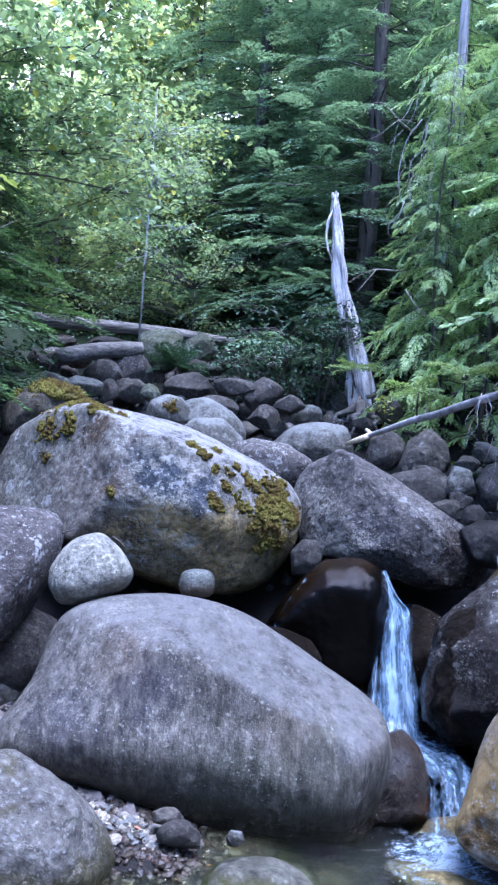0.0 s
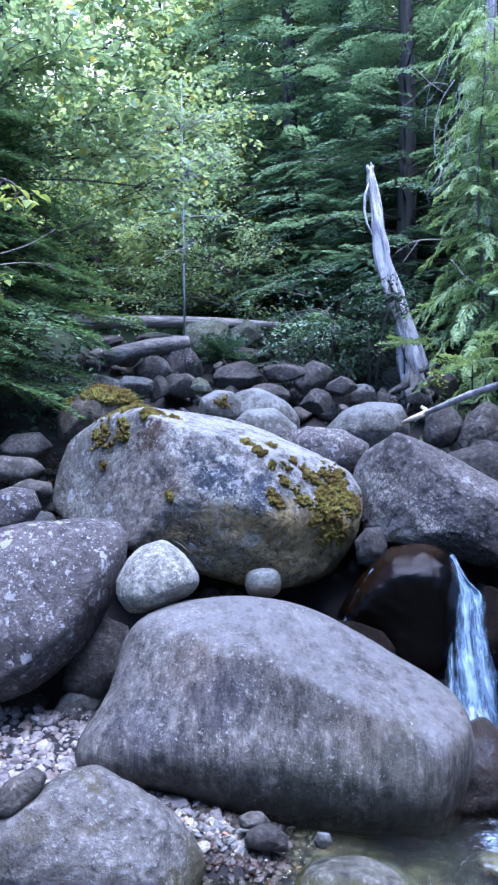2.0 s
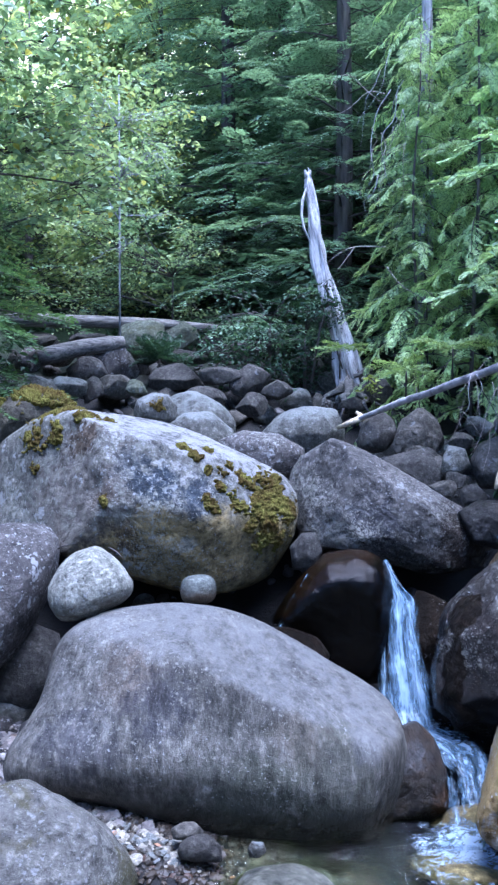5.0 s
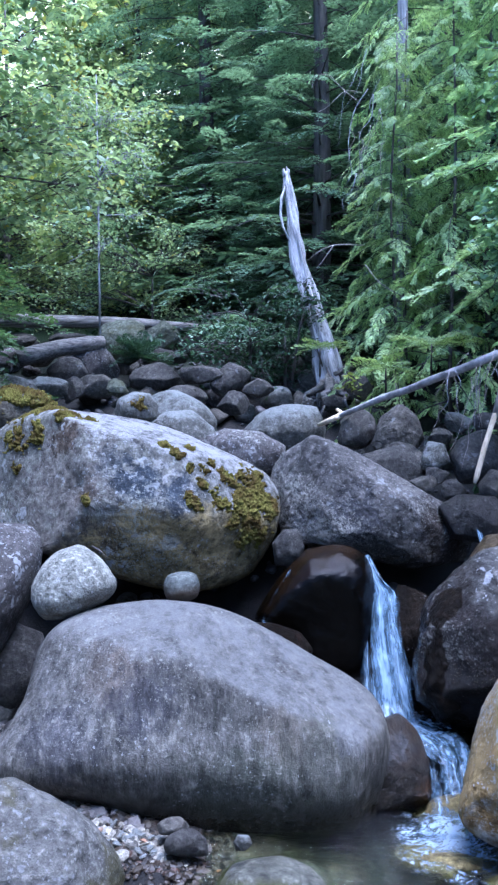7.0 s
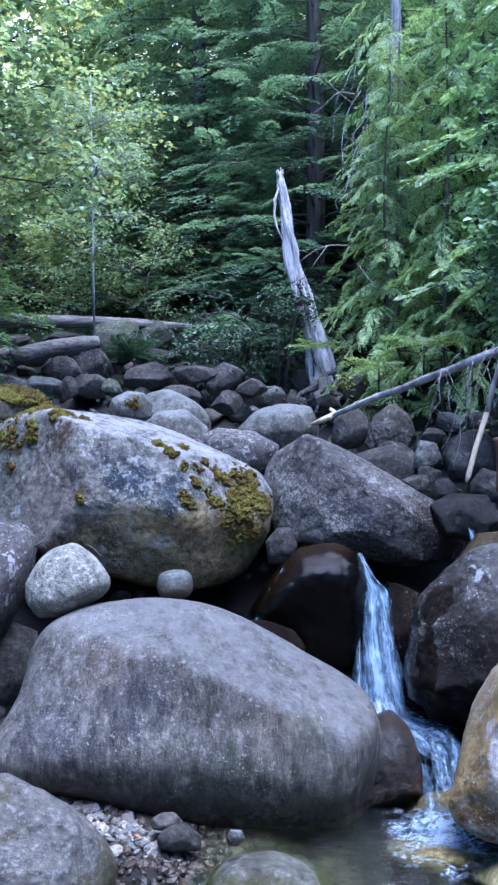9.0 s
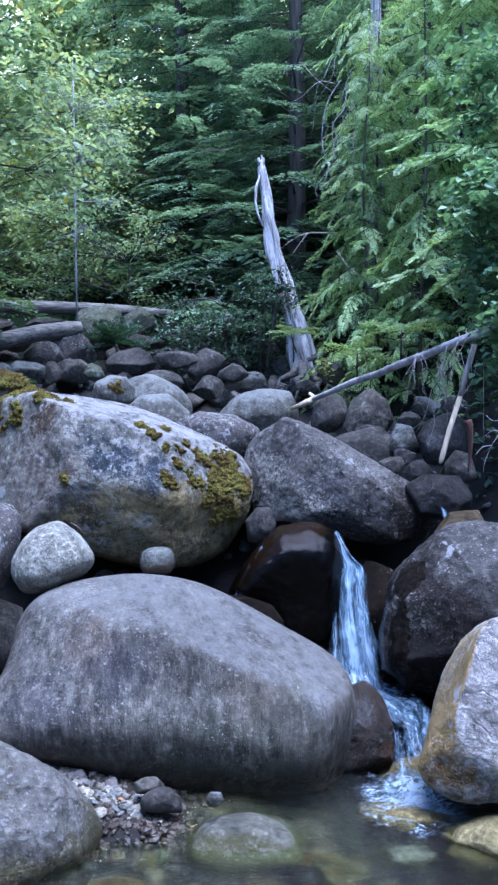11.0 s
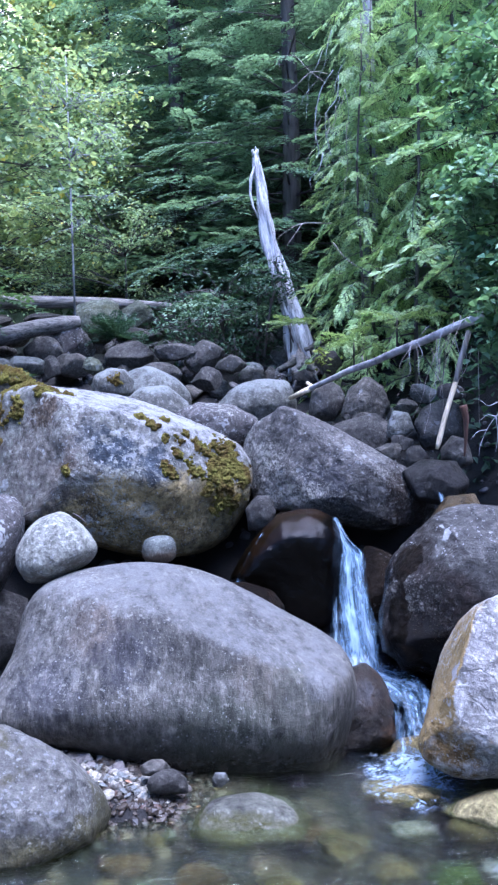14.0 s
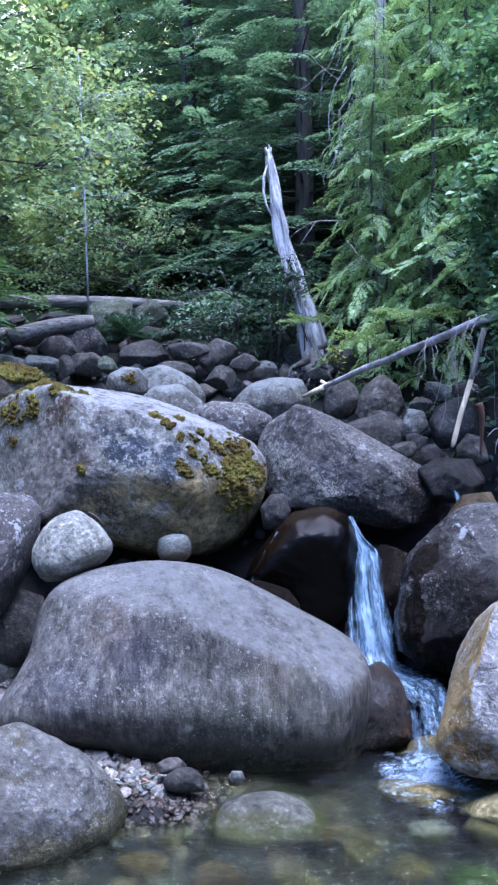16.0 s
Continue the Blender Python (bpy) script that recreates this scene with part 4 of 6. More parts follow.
boulder("boulder", "dark smooth boulder above the speckled one", RIVER_DARK, (0.887, 5.492, 1.188), 0.22, 0.25,
        [(167, 63, 0.168), (160, 79, 0.163), (-8, 54, 0.235), (-12, -2, 0.252), (-21, -62, 0.214), (-170, -74, 0.156), (176, -36, 0.177)],
        level=5, amount=0.04, seed=24)
boulder("stone", "pale rounded stone among dark ones", RIVER_PALE, (1.165, 5.295, 1.297), 0.1, 0.1,
        [(167, 25, 0.088), (-3, 80, 0.096), (-12, 18, 0.078), (-16, -47, 0.076), (-177, -76, 0.104), (169, 0, 0.09)],
        level=4, amount=0.04, seed=25)
boulder("boulder", "dark mauve boulder under the bank", RIVER_DARK, (1.442, 5.295, 1.306), 0.18, 0.2,
        [(165, 28, 0.161), (163, 67, 0.153), (-14, 61, 0.169), (-16, 12, 0.16), (-20, -46, 0.17), (-90, -85, 0.178), (167, -16, 0.173)],
        level=4, amount=0.04, seed=26)
boulder("stone", "speckled grey stone below the bare stick", RIVER, (1.421, 4.840, 1.140), 0.12, 0.12,
        [(162, 36, 0.093), (-2, 76, 0.1), (-16, 15, 0.08), (-28, -62, 0.097), (-174, -75, 0.108), (165, -5, 0.097)],
        level=4, amount=0.04, seed=27)
boulder("boulder", "dark wet boulder beside a trickle", RIVER_WET, (1.268, 4.734, 0.961), 0.2, 0.22,
        [(158, 58, 0.171), (42, 84, 0.144), (-13, 33, 0.17), (-22, -31, 0.169), (-154, -77, 0.126), (170, -23, 0.161)],
        level=5, amount=0.04, seed=28)
boulder("stone", "brown wet stone on the dark boulder", WETBROWN, (1.286, 4.330, 0.842), 0.15, 0.15,
        [(159, 35, 0.104), (118, 79, 0.095), (-15, 22, 0.126), (-34, -59, 0.107), (-90, -79, 0.104), (167, -11, 0.157)],
        level=4, amount=0.03, seed=29)
boulder("stone", "dark stone under the mossy boulder", RIVER_DARK, (0.187, 4.680, 0.809), 0.12, 0.15,
        [(172, 38, 0.087), (90, 82, 0.105), (0, 22, 0.089), (-6, -19, 0.085), (-90, -80, 0.105), (180, -7, 0.089)],
        level=4, amount=0.03, seed=30)
boulder("stone", "wet dark stone behind the grey boulder", SOAKED, (0.132, 4.067, 0.416), 0.14, 0.14,
        [(101, 76, 0.116), (35, 67, 0.092), (7, 35, 0.114), (-26, -53, 0.113), (-139, -66, 0.096), (-177, -9, 0.143)],
        level=4, amount=0.03, seed=31)
boulder("boulder", "dark boulder in the gap under the mauve one", RIVER_DARK, (-1.305, 4.316, 0.217), 0.2, 0.25,
        [(-164, 11, 0.16), (163, 67, 0.219), (44, 63, 0.23), (15, 3, 0.185), (-9, -51, 0.189), (-132, -56, 0.21)],
        level=4, amount=0.04, seed=32)
boulder("boulder", "mauve boulder with lichen by the bank", PURPLE, (-1.945, 4.723, 0.998), 0.2, 0.2,
        [(-171, 70, 0.127), (47, 79, 0.129), (23, 24, 0.158), (16, -36, 0.142), (-53, -82, 0.122), (-155, -8, 0.156)],
        level=4, amount=0.04, seed=33)
boulder("boulder", "flat grey boulder by the bank", RIVER, (-2.150, 5.210, 1.206), 0.2, 0.2,
        [(-160, 54, 0.118), (43, 83, 0.083), (24, 49, 0.144), (16, -51, 0.142), (-26, -84, 0.078), (-152, -42, 0.168)],
        level=4, amount=0.04, seed=34)
boulder("boulder", "grey boulder under the hemlock", RIVER, (-2.224, 5.609, 1.342), 0.2, 0.2,
        [(-159, 44, 0.118), (-170, 84, 0.089), (22, 44, 0.147), (18, -45, 0.147), (-87, -87, 0.1), (-153, -51, 0.155)],
        level=4, amount=0.04, seed=35)
boulder("stone", "small grey stone by the bank", RIVER, (-1.939, 5.029, 1.088), 0.12, 0.12,
        [(-169, 68, 0.072), (41, 78, 0.061), (21, 13, 0.12), (1, -74, 0.067), (-130, -79, 0.064), (-156, -13, 0.12)],
        level=4, amount=0.04, seed=36)
boulder("stone", "grey stone on the gravel", RIVER, (-1.157, 2.822, 0.181), 0.15, 0.15,
        [(-175, 36, 0.056), (162, 57, 0.057), (45, 44, 0.113), (10, -23, 0.082), (-5, -44, 0.065), (-117, -53, 0.093)],
        level=4, amount=0.04, seed=37)
boulder("stone", "dark wet cobble on the gravel", RIVER_DARK, (-0.278, 3.150, -0.098), 0.07, 0.06,
        [(170, 25, 0.07), (150, 60, 0.05), (90, 80, 0.045), (30, 48, 0.058), (-5, 5, 0.085), (-88, -62, 0.05), (-160, -20, 0.08)],
        level=4, amount=0.04, seed=38)
boulder("stone", "grey flat cobble on the gravel", RIVER, (-0.33, 3.215, -0.066), 0.05, 0.05,
        [(172, 15, 0.06), (150, 60, 0.036), (90, 80, 0.03), (25, 40, 0.045), (-10, -10, 0.062), (-94, -62, 0.035), (-165, -20, 0.06)],
        level=4, amount=0.04, seed=39)
boulder("stone", "pale cobble on the gravel", RIVER_PALE, (-0.052, 3.102, -0.075), 0.03, 0.03,
        [(164, 30, 0.032), (90, 63, 0.029), (11, 19, 0.033), (-31, -45, 0.027), (-96, -62, 0.028), (-173, -11, 0.035)],
        level=4, amount=0.04, seed=40)
boulder("moss_spotted_stone", "grey stone with a pad of yellow moss", RIVER_PALE, (-0.825, 5.673, 1.635), 0.15, 0.2,
        [(-170, 20, 0.132), (-167, 64, 0.099), (-4, 81, 0.099), (6, 37, 0.125), (7, -9, 0.152), (4, -88, 0.099), (-170, -30, 0.151)],
        level=4, amount=0.04, seed=41)
boulder("mossy_boulder", "boulder covered with thick yellow moss", MOUND, (-1.743, 5.870, 1.552), 0.3, 0.4,
        [(-160, 41, 0.233), (-159, 66, 0.202), (6, 79, 0.212), (13, 47, 0.285), (14, -22, 0.289), (9, -78, 0.188), (-153, -78, 0.236), (-160, -7, 0.335)],
        level=5, amount=0.05, seed=42)

# smaller boulders upstream and under the bank: place, half width, half height
UPSTREAM = [
    (-1.91, 8.22, 2.03, 0.199, 0.142),
    (-1.64, 8.42, 2.10, 0.247, 0.175),
    (-1.49, 7.81, 1.84, 0.203, 0.122),
    (-1.00, 8.02, 1.95, 0.291, 0.125),
    (-0.52, 7.62, 1.96, 0.184, 0.119),
    (-0.94, 8.62, 2.19, 0.238, 0.119),
    (-1.07, 9.03, 2.47, 0.234, 0.187),
    (-1.40, 8.83, 2.40, 0.275, 0.214),
    (-1.90, 7.41, 1.82, 0.257, 0.115),
    (-2.51, 8.83, 2.40, 0.198, 0.073),
    (-2.01, 8.83, 2.39, 0.229, 0.073),
    (-0.22, 7.61, 1.91, 0.158, 0.132),
    (0.02, 7.41, 1.81, 0.128, 0.103),
    (-1.67, 7.51, 1.81, 0.104, 0.104),
    (-2.27, 8.62, 2.18, 0.149, 0.089),
    (-2.04, 7.01, 1.79, 0.170, 0.146),
    (-0.20, 7.21, 1.67, 0.150, 0.100),
    (-1.02, 6.81, 1.67, 0.141, 0.094),
    (-1.24, 7.41, 1.81, 0.103, 0.077),
    (-0.63, 7.21, 1.75, 0.175, 0.100),
    (-0.71, 9.23, 2.38, 0.191, 0.128),
    (0.89, 7.21, 1.80, 0.125, 0.100),
    (0.97, 5.60, 1.32, 0.116, 0.078),
    (0.71, 7.41, 1.68, 0.128, 0.077),
    (1.32, 5.80, 1.41, 0.101, 0.060),
    (1.54, 6.20, 1.53, 0.118, 0.064),
    (1.76, 6.20, 1.51, 0.129, 0.064),
    (1.06, 5.09, 1.13, 0.088, 0.071),
    (1.21, 4.99, 1.12, 0.078, 0.069),
    (1.03, 5.39, 1.25, 0.112, 0.075),
    (1.15, 5.19, 1.19, 0.072, 0.054),
    (0.90, 5.19, 1.08, 0.090, 0.054),
    (1.26, 4.79, 1.02, 0.083, 0.067),
]
for i, (x, y, z, w, h) in enumerate(UPSTREAM):
    mat, tone = ((RIVER_DARK, "dark"), (PURPLE, "mauve"), (RIVER, "grey"), (RIVER_DARK, "dark"), (RIVER, "grey"))[i % 5] if x < -0.85 or y < 6.6 else (RIVER_DARK, "dark")
    if i in (8, 15, 17, 25):
        mat, tone = RIVER_PALE, "pale grey"
    elif i in (6, 7, 18):
        mat, tone = GREENISH, "green-grey"
    worn("boulder", tone + " rounded stream boulder among others", mat, (x, y, z), (w * 1.05, w * 0.9, h * 1.05), 40 + i)

# loose rubble between the boulders
rng = random.Random(5)
RUBBLE = [worn("stone", "rounded dark stone in the rubble of the stream bed", m, (0, 0, -50 - i), (1, rng.uniform(0.8, 1), rng.uniform(0.55, 0.8)), 200 + i, 3, "rubble stones") for i, m in
          enumerate((RIVER_DARK, RIVER, PURPLE, RIVER_DARK, RIVER_PALE, RIVER))]
spots = []
for i in range(280):
    y = rng.uniform(3.9, 10.2)
    x = rng.uniform(interp(y, (4, 10), (-2.3, -3.0)), interp(y, (4, 7, 10), (1.9, 1.6, 0.6)))
    r = rng.uniform(0.05, 0.16) * (1.2 if y > 7 else 1)
    if y < 5 and 0.3 < x < 1.3:
        continue
    spots.append((x, y, ground_z(x, y) + r * 0.25, r))
for i, (x, y, z, r) in enumerate(spots):
    ob = RUBBLE[i % 6] if i < 6 else copy_thing(RUBBLE[i % 6], Matrix())
    ob.matrix_world = pose(x, y, z, rng.uniform(-25, 25), rng.uniform(-25, 25), rng.uniform(0, 360)) @ Matrix.Diagonal((r, r, r, 1))

# white gravel along the foot of the grey boulder
GRAVEL = [worn("pebble", "small white angular pebble on the gravel bank", m, (0, 0, -60 - i), (1, rng.uniform(0.7, 0.95), rng.uniform(0.5, 0.75)), 300 + i, 2, "white gravel", smooth=False) for i, m in
          enumerate((WHITE_PEBBLE, WHITE_PEBBLE, RIVER_PALE, WHITE_PEBBLE, RIVER, RIVER_PALE))]
for i in range(298):
    t = rng.random()
    x, y = interp(t, (0, 0.35, 0.75, 1), (-1.25, -0.8, -0.5, -0.34)) + rng.gauss(0, 0.04), interp(t, (0, 0.35, 0.75, 1), (3.4, 3.33, 3.22, 3.19)) + rng.gauss(0, 0.035)
    r = 0.01 + 0.02 * rng.random() ** 1.6
    z = ground_z(x, y) + r * 0.5
    ob = GRAVEL[rng.randrange(6)] if i >= 6 else GRAVEL[i]
    ob = ob if i < 6 else copy_thing(ob, Matrix())
    ob.matrix_world = pose(x, y, z, rng.uniform(-40, 40), rng.uniform(-40, 40), rng.uniform(0, 360)) @ Matrix.Diagonal((r, r, r, 1))

# gravel bank and pool bed: many small stones in one piece each
def stone_field(name, label, mat, n, where, lo, hi, seed, level=2):
    rr = random.Random(seed)
    d, f = ball(level)
    shapes = [d * (1 / (rounded(d, [(rr.uniform(0, 360), rr.uniform(-80, 80), rr.uniform(0.65, 1)) for _ in range(8)], 8) ** 4 + 1) ** 0.25)[:, None] for _ in range(6)]
    bits = []
    for i in range(n):
        x, y, z = where(rr)
        r = lo + (hi - lo) * rr.random() ** 2
        m = np.array(pose(0, 0, 0, rr.uniform(-40, 40), rr.uniform(-40, 40), rr.uniform(0, 360)).to_3x3()) * r
        bits.append(((shapes[i % 6] * (1, 0.85, 0.6)) @ m.T + (x, y, z), f))
    return tagged(new(name, mesh_of(name, *joined(bits), mat, level > 1)), label, "stones", kind="stuff")


def mixed_stone(name, tones):
    m, nt, bsdf = material(name)
    g = nt.nodes.new("ShaderNodeNewGeometry")
    col = ramp(nt, g.outputs["Random Per Island"], [(i / (len(tones) - 1), c) for i, c in enumerate(tones)])
    col = blend(nt, 0.7, col, ramp(nt, grain(nt, 60, 5, 0.7), [(0.3, 0.5), (0.65, 1.2)]), "MULTIPLY")
    nt.links.new(col, bsdf.inputs["Base Color"])
    bsdf.inputs["Roughness"].default_value = 0.55
    bumped(nt, bsdf, grain(nt, 120, 4), 0.4, 0.005)
    return m


BED = mixed_stone("pool_bed_stones", [(0.08, 0.058, 0.026), (0.006, 0.006, 0.003), (0.045, 0.035, 0.016), (0.006, 0.007, 0.003), (0.11, 0.085, 0.042), (0.012, 0.009, 0.004), (0.03, 0.034, 0.01), (0.006, 0.005, 0.004)])
BANK = mixed_stone("gravel_stones", [(0.06, 0.05, 0.042), (0.17, 0.155, 0.142), (0.045, 0.037, 0.032), (0.28, 0.265, 0.25), (0.1, 0.072, 0.052), (0.2, 0.182, 0.17), (0.08, 0.07, 0.064)])

WET_BANK = mixed_stone("wet_gravel_stones", [(0.02, 0.013, 0.007), (0.045, 0.033, 0.02), (0.014, 0.011, 0.008), (0.065, 0.052, 0.036), (0.032, 0.02, 0.01), (0.022, 0.018, 0.013), (0.05, 0.025, 0.014)])


def on_bed(rr):
    x, y = rr.uniform(-1.8, 1.7), rr.uniform(2.1, 3.5)
    while ground_z(x, y) > -0.25:
        x, y = rr.uniform(-1.8, 1.7), rr.uniform(2.1, 3.5)
    return x, y, ground_z(x, y) + 0.005


def on_bank(rr):
    x, y = (rr.uniform(-1.6, 0.08), rr.uniform(2.95, 3.6)) if rr.random() < 0.55 else (rr.uniform(-2.1, -0.7), rr.uniform(3.3, 4.15))
    return x, y, max(ground_z(x, y), -0.35) + 0.002


def dry(x, y):
    return ground_z(x, y) > -0.135 + 0.03 * noise.noise(Vector((x * 9, y * 9, 2)))


def on_dry_bank(rr):
    p = on_bank(rr)
    while not dry(*p[:2]):
        p = on_bank(rr)
    return p


def on_wet_bank(rr):
    p = on_bank(rr)
    while dry(*p[:2]):
        p = on_bank(rr)
    return p


def on_slope(rr):
    x, y = rr.uniform(-2.6, 2.0), rr.uniform(3.7, 10)
    while y < 5 and x > 0.2:
        x, y = rr.uniform(-2.6, 2.0), rr.uniform(3.7, 10)
    return x, y, ground_z(x, y) + 0.01


stone_field("pool_gravel", "brown and grey cobbles on the bed of the pool", BED, 1300, on_bed, 0.018, 0.08, 1, 1)
def down_stream(rr):
    x, y = rr.uniform(-2.3, 2.5), rr.uniform(-2.5, 2.2)
    return x, y, ground_z(x, y) + 0.005


stone_field("stream_gravel", "brown and grey cobbles on the bed of the lower pool", BED, 1800, down_stream, 0.03, 0.11, 6, 1)
stone_field("bank_gravel", "mixed grey and brown gravel of the bank", BANK, 2500, on_dry_bank, 0.009, 0.05, 2, 1)
stone_field("wet_gravel", "dark brown wet gravel at the edge of the pool", WET_BANK, 1500, on_wet_bank, 0.01, 0.036, 12, 1)
stone_field("rubble", "small dark stones filling the gaps of the stream bed", mixed_stone("rubble_stones", [(0.03, 0.028, 0.028), (0.08, 0.075, 0.076), (0.05, 0.045, 0.045), (0.12, 0.115, 0.115)]), 900, on_slope, 0.02, 0.08, 3)

# ---- dead wood ----
log = empty("fallen_log", (-1.6, 8.9, 2.5))
tagged(log, "long grey barkless log lying across the stream boulders", "log")
log_inv = Matrix.Translation((1.6, -8.9, -2.5))
limb("trunk", log, bend((-3.2, 8.75, 2.62), (-0.6, 9.1, 2.55), 0.01, 9, 0.012, 3), [0.072, 0.072, 0.07, 0.068, 0.066, 0.062, 0.058, 0.05, 0.04], LOGWOOD, 14, 0.15).matrix_parent_inverse = log_inv
tagged(new("fallen_log", tube_mesh("fallen_log", bend((-2.35, 8.1, 2.14), (-1.55, 8.42, 2.33), 0.02, 7, 0.01, 4), [0.085, 0.09, 0.09, 0.085, 0.08, 0.078, 0.06], LOGWOOD, 14, 0.15, 2)), "short thick grey log wedged between boulders", "log")
lean = empty("leaning_log", (0.6, 6.25, 1.5))
tagged(lean, "slender grey log leaning from the bank down to the boulders", "log")
lean_inv = Matrix.Translation((-0.6, -6.25, -1.5))
lean_trunk = limb("trunk", lean, bend((0.50, 6.34, 1.498), (1.56, 4.72, 1.975), 0.012, 9, 0.006, 5), [0.013, 0.018, 0.02, 0.022, 0.024, 0.025, 0.026, 0.027, 0.028], LEANWOOD, 12, 0.2)
lean_trunk.matrix_parent_inverse = lean_inv
limb("branch_stub", lean_trunk, [(0.95, 5.75, 1.70), (0.98, 5.7, 1.75), (0.97, 5.68, 1.79)], [0.008, 0.006, 0.003], TWIG)
limb("bare_tip", lean_trunk, [(0.49, 6.352, 1.494), (0.56, 6.25, 1.529), (0.64, 6.13, 1.570)], [0.0145, 0.0195, 0.022], BARE, 10, 0.2, label="pale barkless lower end")
limb("splinter", lean_trunk, [(0.78, 6.3, 1.5), (0.70, 6.28, 1.56), (0.62, 6.27, 1.62)], [0.025, 0.022, 0.012], BARE, label="pale broken splinter")
stick = empty("broken_stick", (1.3, 4.84, 1.17))
tagged(stick, "pale barkless stick hanging among the boulders", "stick")
stick_inv = Matrix.Translation((-1.3, -4.84, -1.17))
limb("bare_end", stick, [(1.295, 4.84, 1.165), (1.305, 4.84, 1.2), (1.36, 4.87, 1.38), (1.43, 4.9, 1.58)], [0.009, 0.0165, 0.0165, 0.0165], BARE).matrix_parent_inverse = stick_inv
limb("bark_end", stick, [(1.43, 4.9, 1.58), (1.47, 4.92, 1.72), (1.53, 4.95, 1.9)], [0.018, 0.019, 0.018], TWIG, label="grey bark-covered upper end").matrix_parent_inverse = stick_inv

snag = empty("broken_snag", (0.75, 7.88, 1.75))
tagged(snag, "silvery broken dead trunk leaning over the stream", "dead tree")
snag_inv = Matrix.Translation((-0.75, -7.88, -1.75))


def snag_limb(name, pts, radii, mat=SILVER, sides=10, flute=0.0, seed=0, label="", on=None):
    ob = limb(name, on or snag, pts, radii, mat, sides, flute, seed, label)
    if not on:
        ob.matrix_parent_inverse = snag_inv
    return ob


spine = [(0.79, 7.87, 1.7), (0.73, 7.88, 1.95), (0.66, 7.9, 2.2), (0.57, 7.93, 2.52), (0.5, 7.94, 2.8), (0.44, 7.95, 3.05), (0.39, 7.955, 3.3), (0.35, 7.96, 3.55), (0.32, 7.97, 3.75), (0.305, 7.975, 3.88), (0.298, 7.977, 3.95)]
SNAG_R = ((0, 4, 9, 15, 21, 25, 29), (0.15, 0.112, 0.084, 0.07, 0.051, 0.039, 0.026))
snag_way = [Vector(a).lerp(Vector(b), t) for a, b in zip(spine, spine[1:]) for t in (0, 0.34, 0.67)]
stem = snag_limb("trunk", snag_way, [interp(i, *SNAG_R) for i in range(30)], sides=40, flute=0.75, seed=2)
for k, (dx, dz, r) in enumerate([(-0.02, 0.0, 0.014), (0.012, 0.03, 0.012), (0.028, -0.02, 0.012)]):
    snag_limb("splinter", [(0.298 + dx, 7.97, 3.88), (0.296 + dx, 7.975, 3.95), (0.292 + dx, 7.977, 3.95 + dz)], [r, r * 0.8, r * 0.2], sides=6, on=stem)
snag_limb("splinter", [(0.29, 7.95, 3.78), (0.25, 7.93, 3.66), (0.245, 7.92, 3.5), (0.27, 7.92, 3.38), (0.33, 7.92, 3.25)], [0.006, 0.012, 0.013, 0.011, 0.008], label="loose curled splinter", on=stem)
snag_limb("splinter", [(0.325, 7.96, 3.86), (0.27, 7.95, 3.7), (0.262, 7.94, 3.6)], [0.012, 0.008, 0.003], on=stem)
STRIP_WOOD = wood("dark_strip_wood", (0.02, 0.015, 0.012), (0.085, 0.065, 0.055), (40, 40, 3), (0, 12.2, 0))
rr = random.Random(14)
for k in range(6):
    turn = radians(-90 + rr.uniform(-50, 50))
    lo, n = rr.randrange(0, 5), rr.randrange(3, 7)
    line = [snag_way[i] + Vector((math.cos(turn), math.sin(turn), 0.0)) * interp(i, *SNAG_R) * 0.93 for i in range(lo, lo + n)]
    snag_limb("bark_strip", line, [0.011 + 0.006 * rr.random() if 0 < i < n - 1 else 0.004 for i in range(n)], STRIP_WOOD, 7, 0.6, k, "dark strip along the lower trunk" if k == 0 else "", on=stem)
for k, (dx, dy, dz, r) in enumerate([(-0.28, -0.35, -0.14, 0.06), (-0.16, -0.5, -0.3, 0.07), (-0.02, -0.55, -0.32, 0.06), (0.12, -0.6, -0.25, 0.065), (0.28, -0.45, -0.22, 0.05), (0.38, -0.3, -0.2, 0.05), (0.2, -0.22, 0.2, 0.045), (-0.22, -0.2, -0.25, 0.05), (0.05, -0.4, -0.1, 0.045)]):
    b = Vector((0.75 + 0.03 * (k % 3 - 1), 7.84, 1.88 + 0.04 * (k % 2)))
    e = b + Vector((dx, dy, dz - 0.06))
    snag_limb("root", bend(b, e, 0.05, 8, 0.035, k), [r * 0.75, r * 0.7, r * 0.62, r * 0.55, r * 0.46, r * 0.36, r * 0.24, r * 0.1], LOGWOOD, 12, 0.8, k)


